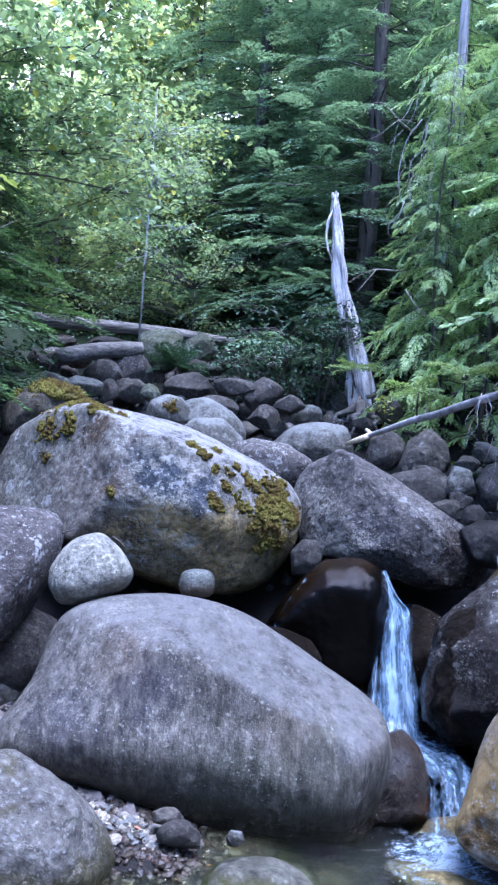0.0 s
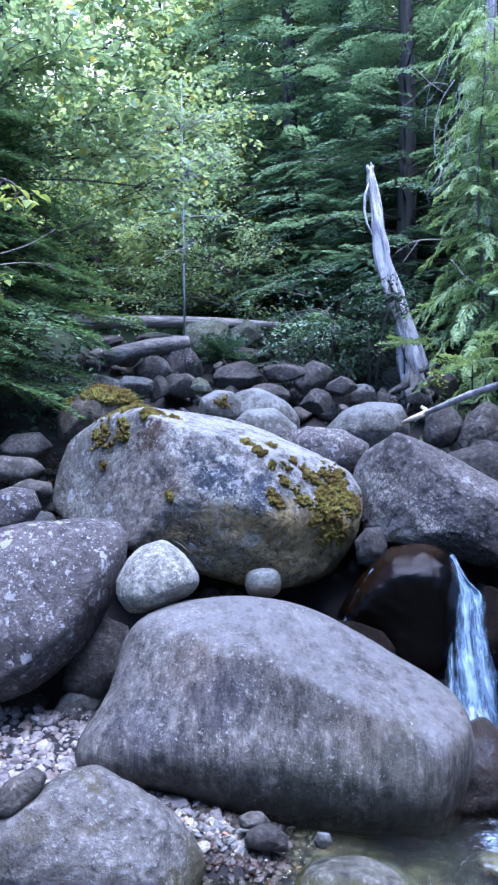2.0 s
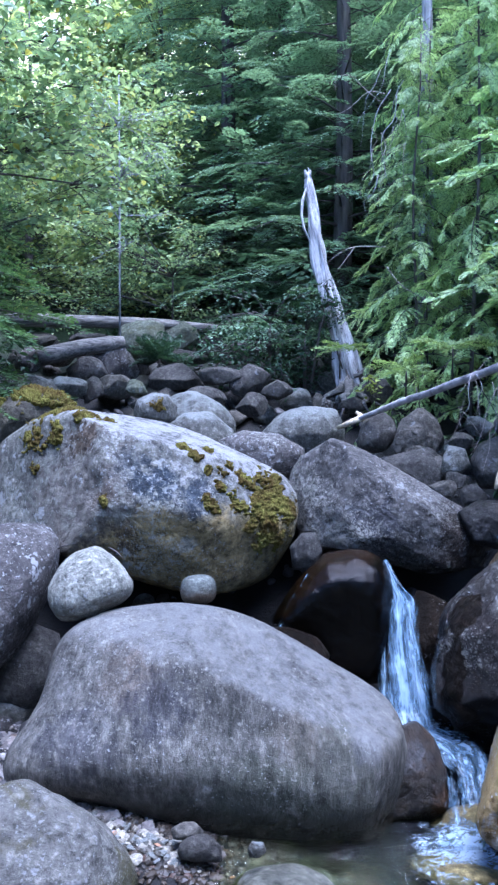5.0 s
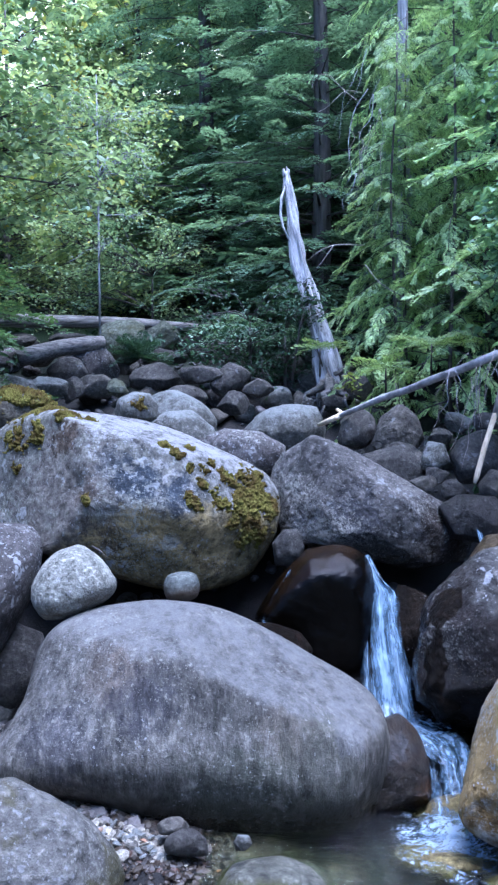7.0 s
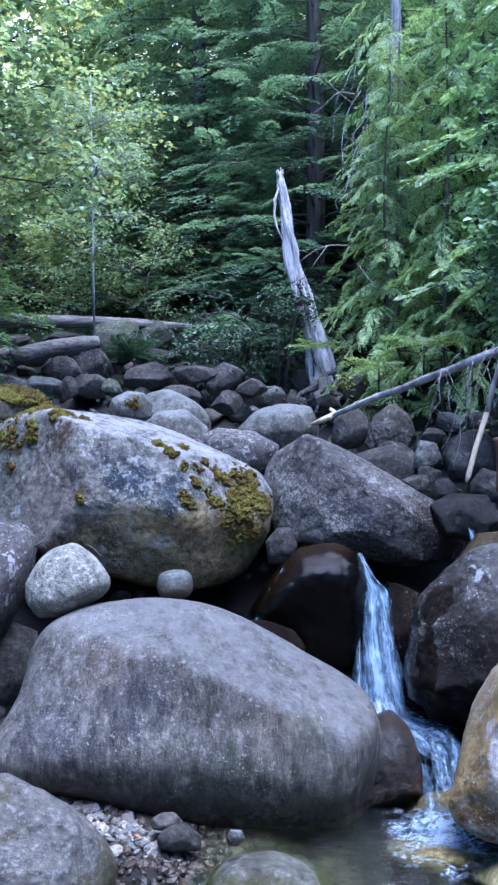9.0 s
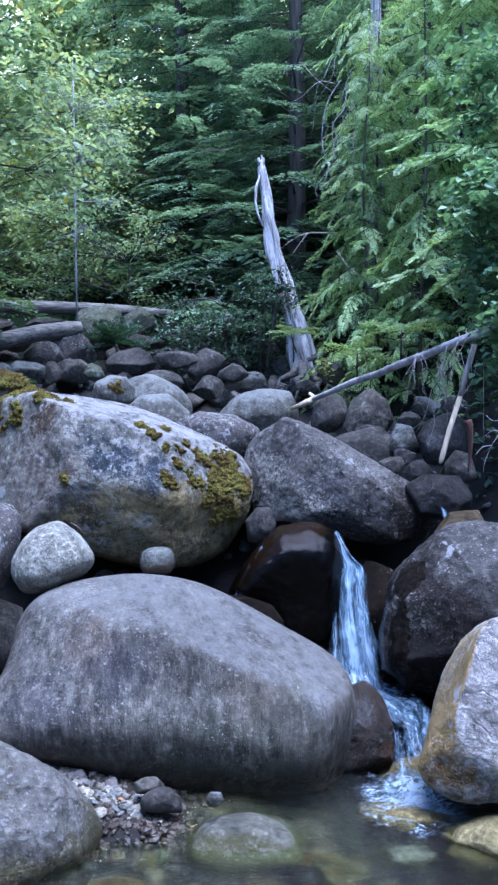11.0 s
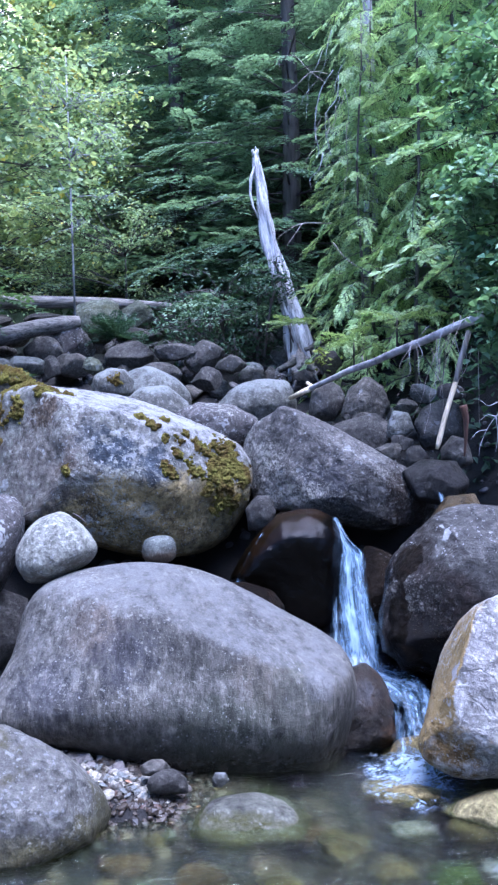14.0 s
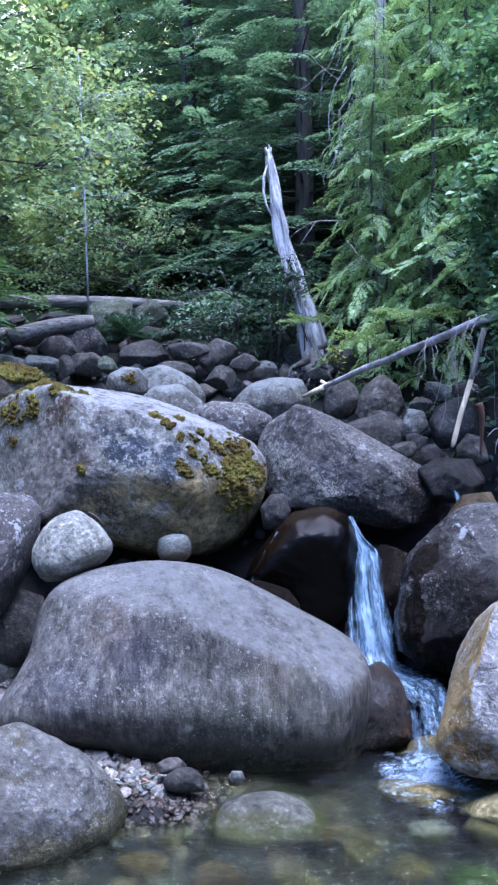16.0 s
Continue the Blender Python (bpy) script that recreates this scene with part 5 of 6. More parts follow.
# ---- leaves and needles ----
def bough(rng, length, droop, leaf, wide, step, reach, hang=0.25, angle=52, rise=0.12):
    """Needle sprays on both sides of one drooping axis along +x: an array of four-cornered leaflets."""
    out = []
    n = max(4, int(length / step))
    for i in range(1, n + 1):
        s = i / n
        x, z = length * s, length * (rise * s - (rise + droop) * s * s)
        ln = reach * (0.25 + 0.75 * math.sin(math.pi * min(1, 0.18 + s * 0.82)) ** 0.8) * rng.uniform(0.7, 1.15)
        for sgn in (-1, 1):
            a = radians(angle + rng.uniform(-12, 12)) * sgn
            way = np.array([math.cos(a), math.sin(a), -hang + rng.uniform(-0.15, 0.15)])
            m = max(2, int(ln / (leaf * 0.55)))
            for j in range(m):
                q = (j + 0.5) / m
                base = np.array([x, 0, z]) + way * ln * q + np.array([0, 0, -hang * 0.5 * ln * q * q])
                for s2 in (-1, 1):
                    b = a + s2 * radians(38 + rng.uniform(-14, 14))
                    d = np.array([math.cos(b), math.sin(b), -hang * 0.8 + rng.uniform(-0.25, 0.25)])
                    d /= np.linalg.norm(d)
                    side = np.cross(d, (rng.uniform(-0.5, 0.5), rng.uniform(-0.5, 0.5), 1))
                    side *= wide / (np.linalg.norm(side) + 1e-9)
                    ll = leaf * rng.uniform(0.7, 1.25) * (1 - 0.4 * q)
                    out.append((base, base + d * ll * 0.45 + side, base + d * ll, base + d * ll * 0.45 - side))
    return np.array(out)


def cedar_bough(rng, length, droop):
    """A drooping limb hung with flat fern-like sprays."""
    out = []
    n = 30
    for i in range(n):
        s = 0.15 + 0.85 * (i + rng.random() * 0.5) / n
        root = np.array([length * s, rng.gauss(0, 0.015), length * (0.12 * s - (0.12 + droop) * s * s)])
        az = radians((55 if i % 2 else -55) * (1.15 - s) + rng.gauss(0, 16))
        ahead = np.array([math.cos(az), math.sin(az), -0.18 + rng.gauss(0, 0.2)])
        ahead /= np.linalg.norm(ahead)
        across = np.cross(ahead, (rng.gauss(0, 0.35), rng.gauss(0, 0.35), 1.0))
        across /= np.linalg.norm(across)
        ln = rng.uniform(0.1, 0.19) * (1.1 - 0.4 * s)
        m = 8
        for j in range(m):
            q = (j + 0.6) / m
            base = root + ahead * ln * q + np.array([0, 0, -0.4 * ln * q * q])
            pin = ln * 0.38 * (math.sin(math.pi * (0.12 + 0.82 * q)) ** 0.8) * rng.uniform(0.8, 1.15)
            for sgn in (-1, 1):
                d = ahead * 0.72 + across * sgn * 0.7 + np.array([0, 0, -0.15 - 0.3 * q])
                d /= np.linalg.norm(d)
                side = np.cross(d, np.cross(across, ahead) + np.array([rng.gauss(0, 0.3), rng.gauss(0, 0.3), 0]))
                side *= 0.0085 / (np.linalg.norm(side) + 1e-9)
                out.append((base, base + d * pin * 0.5 + side, base + d * pin, base + d * pin * 0.5 - side))
    return np.array(out)


def as_mesh(q):
    q = q.reshape(-1, 4, 3)
    return q.reshape(-1, 3), np.arange(len(q) * 4).reshape(-1, 4)


def conifer_data(seed, height, spread, count, leaf, wide, step, reach, droop, hang, low=0.5, upward=0.12, taper=1.0, cedar=False, bare=99, stout=1.0):
    """Trunk places and radii, limb tubes and needle sprays of a conifer that stands at the origin."""
    rng = random.Random(seed)
    kinds = [cedar_bough(rng, 1.0, droop * rng.uniform(0.8, 1.2)) if cedar else bough(rng, 1.0, droop * rng.uniform(0.8, 1.2), leaf, wide, step, reach, hang, rise=upward) for _ in range(5)]
    sprays, limbs = [], []
    for i in range(count):
        t = ((i + rng.random()) / count)
        z = low + (height - low) * t
        ln = spread * (1 - t * taper * 0.92) * rng.uniform(0.7, 1.15)
        az, sc = i * 137.5 + rng.uniform(-25, 25), max(0.35, ln)
        if z > bare and abs((az + 90 + 180) % 360 - 180) < 55:
            continue
        tip = rng.uniform(-12, 30) if cedar else rng.uniform(-8, 14)
        m = np.array(pose(0, 0, 0, rng.uniform(-1, 1) * (32 if cedar else 12), tip, az).to_3x3())
        k = kinds[i % 5] * (sc, 0.55 + 0.45 * sc, 0.4 + 0.6 * sc)
        sprays.append(k.reshape(-1, 3) @ m.T + (0, 0, z))
        limbs.append(tube([tuple(m @ np.array([sc * s, 0, sc * (upward * s - (upward + droop) * s * s)]) + (0, 0, z)) for s in (0, 0.3, 0.6, 0.92)], [0.011 * sc, 0.008 * sc, 0.005 * sc, 0.002], 3))
    trunk = tube([(0.02 * math.sin(k), 0.02 * math.cos(k * 1.3), height * k / 8) for k in range(9)], [stout * (height * (0.009 if cedar else 0.016) * (1 - k / 8.6) + 0.01) for k in range(9)], 12, 0.15, seed)
    return trunk, joined(limbs), as_mesh(np.concatenate(sprays))


def hemlock_data(seed, height, spread, count, leaf, wide, forks=5, low=0.3, taper=0.9, gap=None):
    """A hemlock of forked limbs: each limb carries several short drooping boughs at its sides and tip. gap: a range of azimuths left nearly bare."""
    rng = random.Random(seed)
    kinds = [bough(rng, rng.uniform(0.5, 0.85), rng.uniform(0.08, 0.3), leaf, wide, leaf * 0.8, rng.uniform(0.15, 0.24), rng.uniform(0.1, 0.26), rng.uniform(44, 58), rng.uniform(0.05, 0.16)) for _ in range(9)]
    sprays, limbs = [], []
    for i in range(count):
        t = ((i + rng.random()) / count) ** 1.7
        z = low + (height - low) * t
        reach = max(0.4, spread * (1 - t * taper) * rng.uniform(0.55, 1.15))
        az = i * 137.5 + rng.uniform(-30, 30)
        if gap and abs((az - gap[0] + 180) % 360 - 180) < gap[1] and rng.random() < 0.75:
            continue
        rise, sag = rng.uniform(-0.06, 0.16), rng.uniform(0.05, 0.25)
        turn = np.array(pose(0, 0, 0, 0, 0, az).to_3x3())

        def along(s):
            return turn @ np.array([reach * s, 0, reach * (rise * s - (rise + sag) * s * s)]) + (0, 0, z)

        limbs.append(tube([tuple(along(s)) for s in (0, 0.3, 0.6, 0.92)], [0.011 * reach, 0.008 * reach, 0.005 * reach, 0.002], 3))
        for k in range(forks if t < 0.55 else 3):
            s = 1.0 if k == 0 else rng.uniform(0.25, 0.95)
            yaw = az + (rng.uniform(-14, 14) if k == 0 else rng.choice((-1, 1)) * rng.uniform(28, 75))
            m = np.array(pose(0, 0, 0, rng.uniform(-16, 16), rng.uniform(-10, 18), yaw).to_3x3()) * rng.uniform(0.55, 1.15) * (1.15 - 0.4 * t)
            q = kinds[rng.randrange(9)].reshape(-1, 3)
            sprays.append(q @ m.T + along(s * 0.88))
    trunk = tube([(0.02 * math.sin(k), 0.02 * math.cos(k * 1.3), height * k / 8) for k in range(9)], [height * 0.014 * (1 - k / 8.6) + 0.01 for k in range(9)], 12, 0.15, seed)
    return trunk, joined(limbs), as_mesh(np.concatenate(sprays))


def conifer(name, label, at, turn, needle, bark, data, scale=1.0, category="tree", group="forest conifers"):
    ob = empty(name)
    trunk, limbs, sprays = data
    part("trunk", trunk, bark, ob)
    tagged(part("branchwork", limbs, BARK, ob), kind="stuff")
    part("crown", sprays, needle, ob, smooth=False)
    ob.matrix_world = pose(*at, 0, 0, turn) @ Matrix.Scale(scale, 4)
    return tagged(ob, label, category, group)


def grounded(x, y):
    return x, y, ground_z(x, y) - 0.05


HEM_A = hemlock_data(11, 9.0, 2.0, 230, 0.072, 0.0105, 5, 0.2, gap=(-28, 30))
HEM_B = hemlock_data(12, 9.0, 2.0, 190, 0.09, 0.0135, 5, 0.3)
HEM_N = conifer_data(13, 2.9, 1.5, 74, 0.06, 0.0085, 0.048, 0.28, 0.18, 0.15, 0.85, taper=0.75)
CED_SLIM = conifer_data(17, 8.0, 0.85, 130, 0.055, 0.0075, 0.042, 0.26, 0.35, 0.5, 0.5, 0.12, 0.4, True, 3.1)
CED = conifer_data(14, 8.0, 1.45, 165, 0.055, 0.0075, 0.042, 0.26, 0.35, 0.5, 0.5, 0.12, 0.6, True)
HEM_D = conifer_data(18, 9.0, 2.2, 60, 0.2, 0.045, 0.14, 0.36, 0.26, 0.24, 0.4)
HEM_C = hemlock_data(15, 9.0, 2.2, 100, 0.15, 0.026, 4, 0.3)
a = conifer("hemlock_tree", "tall dark green hemlock with drooping layered boughs", grounded(0.8, 10.1), 20, NEEDLE, BARK, HEM_A)
b = conifer("hemlock_tree", "dark hemlock in the forest behind the stream", grounded(-0.7, 11.5), 70, NEEDLE, BARK, HEM_B)
f = conifer("hemlock_tree", "hemlock far back in the dark forest", grounded(0.6, 13.2), 10, NEEDLE, BARK, HEM_C, 1.15)
for x, y, r, s in [(3.9, 10.2, 200, 1.0), (0.1, 12.0, 80, 1.0), (2.6, 11.0, 200, 1.0), (1.8, 14.0, 250, 1.2), (-2.3, 15.0, 130, 1.1), (4.8, 13.5, 300, 1.2), (-0.4, 16.5, 300, 1.3), (3.2, 17.0, 10, 1.35), (-7.5, 14.0, 33, 1.2), (-4.7, 13.4, 60, 0.42), (-3.7, 12.3, 200, 0.5), (-1.2, 20, 190, 1.4), (1.5, 19, 19, 1.4)]:
    copy_thing(f, pose(*grounded(x, y), 0, 0, r)).scale = (s, s, s)
# unseen forest added behind and beside the camera to block low sky light
f = conifer("hemlock_tree", "unseen hemlock added to block low sky light", grounded(-9.5, -3.0), 10, NEEDLE, BARK, HEM_D, 1.1)
for x, y, r, s in [(-7.5, 5.0, 80, 1.0), (7.0, 5.5, 200, 1.05), (-3.6, -4.5, 10, 1.2), (-0.6, -6.0, 75, 1.3), (2.6, -5.0, 260, 1.2), (5.6, -2.5, 33, 1.1), (-6.4, -1.8, 71, 1.1), (-1.8, -3.6, 120, 0.75), (1.0, -4.0, 15, 0.8), (4.0, -4.6, 55, 0.9)]:
    copy_thing(f, pose(*grounded(x, y), 0, 0, r)).scale = (s, s, s)
n = conifer("hemlock_tree", "young hemlock with soft dark green boughs over the stream bank", grounded(-3.0, 6.4), 15, NEEDLE_NEAR, BARK, HEM_N, 1.0, group="bank hemlocks")
copy_thing(n, pose(*grounded(-3.6, 7.8), 0, 0, 160))
copy_thing(n, pose(*grounded(-3.05, 6.85), 0, 0, 205))
copy_thing(n, pose(*grounded(-2.7, 5.95), 0, 0, 80)).scale = (0.75, 0.75, 0.75)
copy_thing(n, pose(*grounded(-2.95, 5.3), 0, 0, 250)).scale = (0.75, 0.75, 0.75)
c = conifer("cedar_tree", "light green cedar with hanging flat sprays", grounded(2.75, 7.6), 0, CEDAR, PALE_BARK, CED, 1.0, group="bank cedars")
conifer("cedar_tree", "slim cedar with a pale grey trunk and light green sprays", grounded(1.45, 8.1), 0, CEDAR, PALE_BARK, CED_SLIM, 1.0, group="bank cedars")
CED_YOUNG = conifer_data(19, 3.6, 0.8, 60, 0.055, 0.0075, 0.042, 0.26, 0.22, 0.5, 0.15, 0.2, 0.75, True, stout=0.45)
y = conifer("cedar_tree", "young light green cedar on the stream bank", grounded(1.25, 7.45), 40, CEDAR, BARK, CED_YOUNG, 1.0, group="young cedars")
for px, py, r, s in [(1.68, 7.0, 150, 1.1), (2.05, 7.3, 260, 1.3), (1.42, 7.82, 310, 1.05)]:
    copy_thing(y, pose(*grounded(px, py), 0, 0, r)).scale = (s, s, s)
copy_thing(c, pose(*grounded(2.55, 6.3), 0, 0, 100)).scale = (0.88, 0.88, 0.9)


def leaves_at(rng, places, size, wide, flat=0.6, hang=0.35):
    """Broad folded leaves, two four-cornered halves each."""
    out = []
    for p in places:
        p = np.array(p)
        az = rng.uniform(0, 2 * math.pi)
        d = np.array([math.cos(az), math.sin(az), -hang + rng.uniform(-0.5, 0.4)])
        d /= np.linalg.norm(d)
        up = np.array([rng.gauss(0, 1 - flat), rng.gauss(0, 1 - flat), 1.0])
        s = np.cross(d, up)
        s /= np.linalg.norm(s) + 1e-9
        nrm = np.cross(s, d)
        ln = size * rng.uniform(0.6, 1.25)
        w = ln * wide
        l1, l2 = p + d * ln * 0.3 + s * w * 0.5 + nrm * w * 0.16, p + d * ln * 0.7 + s * w * 0.36 + nrm * w * 0.1
        r1, r2 = p + d * ln * 0.3 - s * w * 0.5 + nrm * w * 0.16, p + d * ln * 0.7 - s * w * 0.36 + nrm * w * 0.1
        tip = p + d * ln - nrm * ln * 0.08
        out += [(p, l1, l2, tip), (p, tip, r2, r1)]
    return np.array(out)


def leaf_mesh(q):
    """Halves share their midrib, so that each leaf is one island."""
    n = len(q) // 2
    v = np.concatenate([q[0::2].reshape(n, 4, 3), q[1::2][:, 2:4].reshape(n, 2, 3)], 1)
    base = np.arange(n)[:, None] * 6
    return v.reshape(-1, 3), np.concatenate([base + [0, 1, 2, 3], base + [0, 3, 4, 5]])


def leafy(name, label, trunks, clumps, leaf, wide, mat, bark, seed, category="tree", per=60, twig=5, group="", flat=0.6):
    """A broadleaf tree or shrub: stems, limbs to each clump, twigs and leaves. clumps: (place, radius)."""
    rng = random.Random(seed)
    ob = empty(name, trunks[0][0][0])
    inv = Matrix.Translation([-k for k in trunks[0][0][0]])
    for pts, radii in trunks:
        limb("trunk", ob, pts, radii, bark, 8, 0.1, seed).matrix_parent_inverse = inv
    stems = [Vector(p) for pts, _ in trunks for a, b in zip(pts, pts[1:]) for p in (Vector(a), Vector(a).lerp(Vector(b), 0.5), Vector(b))]
    tubes, places = [], []
    for (x, y, z), r in clumps:
        c = Vector((x, y, z))
        root = min(stems, key=lambda s: (s - c).length + max(0, s.z - c.z) * 1.5)
        tubes.append(tube(bend(root, c, 0.08, 5, 0.03, seed), [0.009, 0.007, 0.006, 0.004, 0.003], 5))
        for _ in range(twig):
            e = c + Vector((rng.gauss(0, 0.6), rng.gauss(0, 0.6), rng.gauss(0, 0.4))) * r
            arc = bend(root.lerp(c, 0.75), e, 0.03, 5, 0.02, rng.randrange(999))
            tubes.append(tube(arc, [0.005, 0.004, 0.003, 0.003, 0.002], 4))
            for _ in range(per // twig):
                k = rng.uniform(0.3, 1.05) * 4
                i = min(3, int(k))
                p = arc[i].lerp(arc[i + 1], k - i)
                places.append(p + Vector((rng.gauss(0, 0.1), rng.gauss(0, 0.1), rng.gauss(0, 0.06))) * (0.4 + r))
    web = tagged(part("branchwork", joined(tubes), bark, ob), kind="stuff")
    web.matrix_parent_inverse = inv
    part("crown", leaf_mesh(leaves_at(rng, places, leaf, wide, flat)), mat, ob, smooth=False).matrix_parent_inverse = inv
    return tagged(ob, label, category, group)


def clumps_in(seed, n, lo, hi, r):
    rr = random.Random(seed)
    return [(tuple(rr.uniform(a, b) for a, b in zip(lo, hi)), rr.uniform(*r)) for _ in range(n)]


leafy("alder_tree", "slender alder with hanging light green leaves", [([(-3.4, 7.0, 2.0), (-3.2, 7.0, 3.6), (-2.9, 7.0, 5.2), (-2.7, 7.0, 7.0)], [0.06, 0.05, 0.04, 0.02])],
      clumps_in(1, 60, (-3.4, 5.9, 3.3), (-1.3, 7.6, 5.6), (0.25, 0.5)), 0.075, 0.7, ALDER, BARK, 1, per=130)
leafy("alder_tree", "young alder behind the fallen log", [([(-4.1, 10.6, 2.7), (-4.0, 10.6, 5.0), (-3.8, 10.6, 8.0)], [0.03, 0.025, 0.012])],
      clumps_in(2, 90, (-4.6, 9.6, 3.0), (-1.2, 11.6, 5.9), (0.3, 0.6)), 0.075, 0.7, LIGHT_ALDER, BARK, 2, per=130)
for k, (x, y) in enumerate([(-6.8, 13.4), (-3.0, 13.6), (-1.9, 13.2)]):
    leafy("alder_tree", "pale yellow-green alder at the edge of the clearing", [([(x, y, ground_z(x, y)), (x + 0.1, y, 5.5), (x, y, 9.5)], [0.06, 0.045, 0.02])],
          clumps_in(40 + k, 55, (x - 1.3, y - 0.9, 3.4), (x + 1.3, y + 0.9, 9.0), (0.4, 0.75)), 0.12, 0.7, LIGHT_ALDER, BARK, 40 + k, per=130)
leafy("sapling", "thin straight grey sapling with sparse leaves", [([(-1.65, 8.72, 2.3), (-1.66, 8.74, 3.2), (-1.67, 8.77, 4.1), (-1.69, 8.8, 5.2)], [0.012, 0.011, 0.009, 0.005])],
      clumps_in(3, 22, (-2.2, 8.5, 3.4), (-1.1, 9.2, 5.0), (0.2, 0.35)), 0.042, 0.6, ALDER, PALE_BARK, 3, per=90)
leafy("shrub", "low pale green shrub behind the fallen log", [([(-1.2, 9.6, 2.4), (-1.2, 9.6, 3.2)], [0.02, 0.01])],
      clumps_in(4, 26, (-2.6, 9.3, 2.7), (-0.7, 10.0, 3.9), (0.2, 0.4)), 0.042, 0.6, ALDER, BARK, 4, "shrub", per=150)
leafy("shrub", "dark green leafy bush at the foot of the snag", [([(-0.05, 8.1, 1.8), (-0.05, 8.1, 2.5)], [0.02, 0.01]), ([(0.3, 8.15, 1.8), (0.3, 8.15, 2.4)], [0.02, 0.01])],
      clumps_in(5, 34, (-0.65, 7.7, 1.95), (0.62, 8.3, 2.78), (0.15, 0.3)), 0.05, 0.55, BUSH, BARK, 5, "shrub", per=85)
leafy("shrub", "broadleaf shrub leaning over the stream from the bank", [([(2.1, 4.9, 1.6), (1.95, 4.85, 2.4), (1.8, 4.8, 3.2)], [0.03, 0.025, 0.012]), ([(2.2, 5.2, 1.7), (2.1, 5.2, 2.8), (2.0, 5.2, 3.7)], [0.03, 0.025, 0.012])],
      clumps_in(6, 26, (1.5, 4.6, 2.1), (2.3, 5.4, 3.1), (0.18, 0.3)) + clumps_in(26, 14, (1.6, 4.8, 2.7), (2.4, 5.6, 4.0), (0.15, 0.3)) + clumps_in(16, 14, (1.55, 4.5, 1.75), (2.3, 5.2, 2.3), (0.15, 0.25)), 0.06, 0.85, BROAD, BARK, 6, "shrub", per=150, twig=6)
leafy("shrub", "dark leafy twigs crossing the snag", [([(0.35, 7.75, 1.9), (0.42, 7.72, 2.4), (0.5, 7.7, 2.72)], [0.012, 0.009, 0.004])],
      clumps_in(8, 9, (0.42, 7.66, 2.45), (0.66, 7.76, 2.8), (0.08, 0.15)), 0.048, 0.5, BUSH, BARK, 8, "shrub", per=30, twig=3)
leafy("shrub", "yellowing seedling beside the snag root", [([(0.85, 7.1, 1.7), (0.84, 7.1, 1.85)], [0.006, 0.004])], clumps_in(7, 4, (0.78, 7.05, 1.82), (0.92, 7.15, 1.95), (0.06, 0.1)), 0.06, 0.7, YELLOW, BARK, 7, "seedling", per=10, twig=2)

# backdrop: hillside and sky far behind the trees, their sunlight given off as emission
m, nt, bsdf = material("far_forest_glow")
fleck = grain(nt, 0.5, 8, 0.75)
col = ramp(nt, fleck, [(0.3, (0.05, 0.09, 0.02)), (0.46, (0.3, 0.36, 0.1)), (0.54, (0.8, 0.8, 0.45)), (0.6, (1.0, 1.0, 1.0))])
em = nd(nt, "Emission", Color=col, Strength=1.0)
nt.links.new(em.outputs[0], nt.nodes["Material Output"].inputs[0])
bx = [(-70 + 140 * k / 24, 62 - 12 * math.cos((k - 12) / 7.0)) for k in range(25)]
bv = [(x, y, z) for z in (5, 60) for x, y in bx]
tagged(new("backdrop", mesh_of("backdrop", bv, [(k, k + 1, 26 + k, 25 + k) for k in range(24)], m)), "glowing backdrop of distant sunlit forest hillside and bright sky", "backdrop", kind="structure")


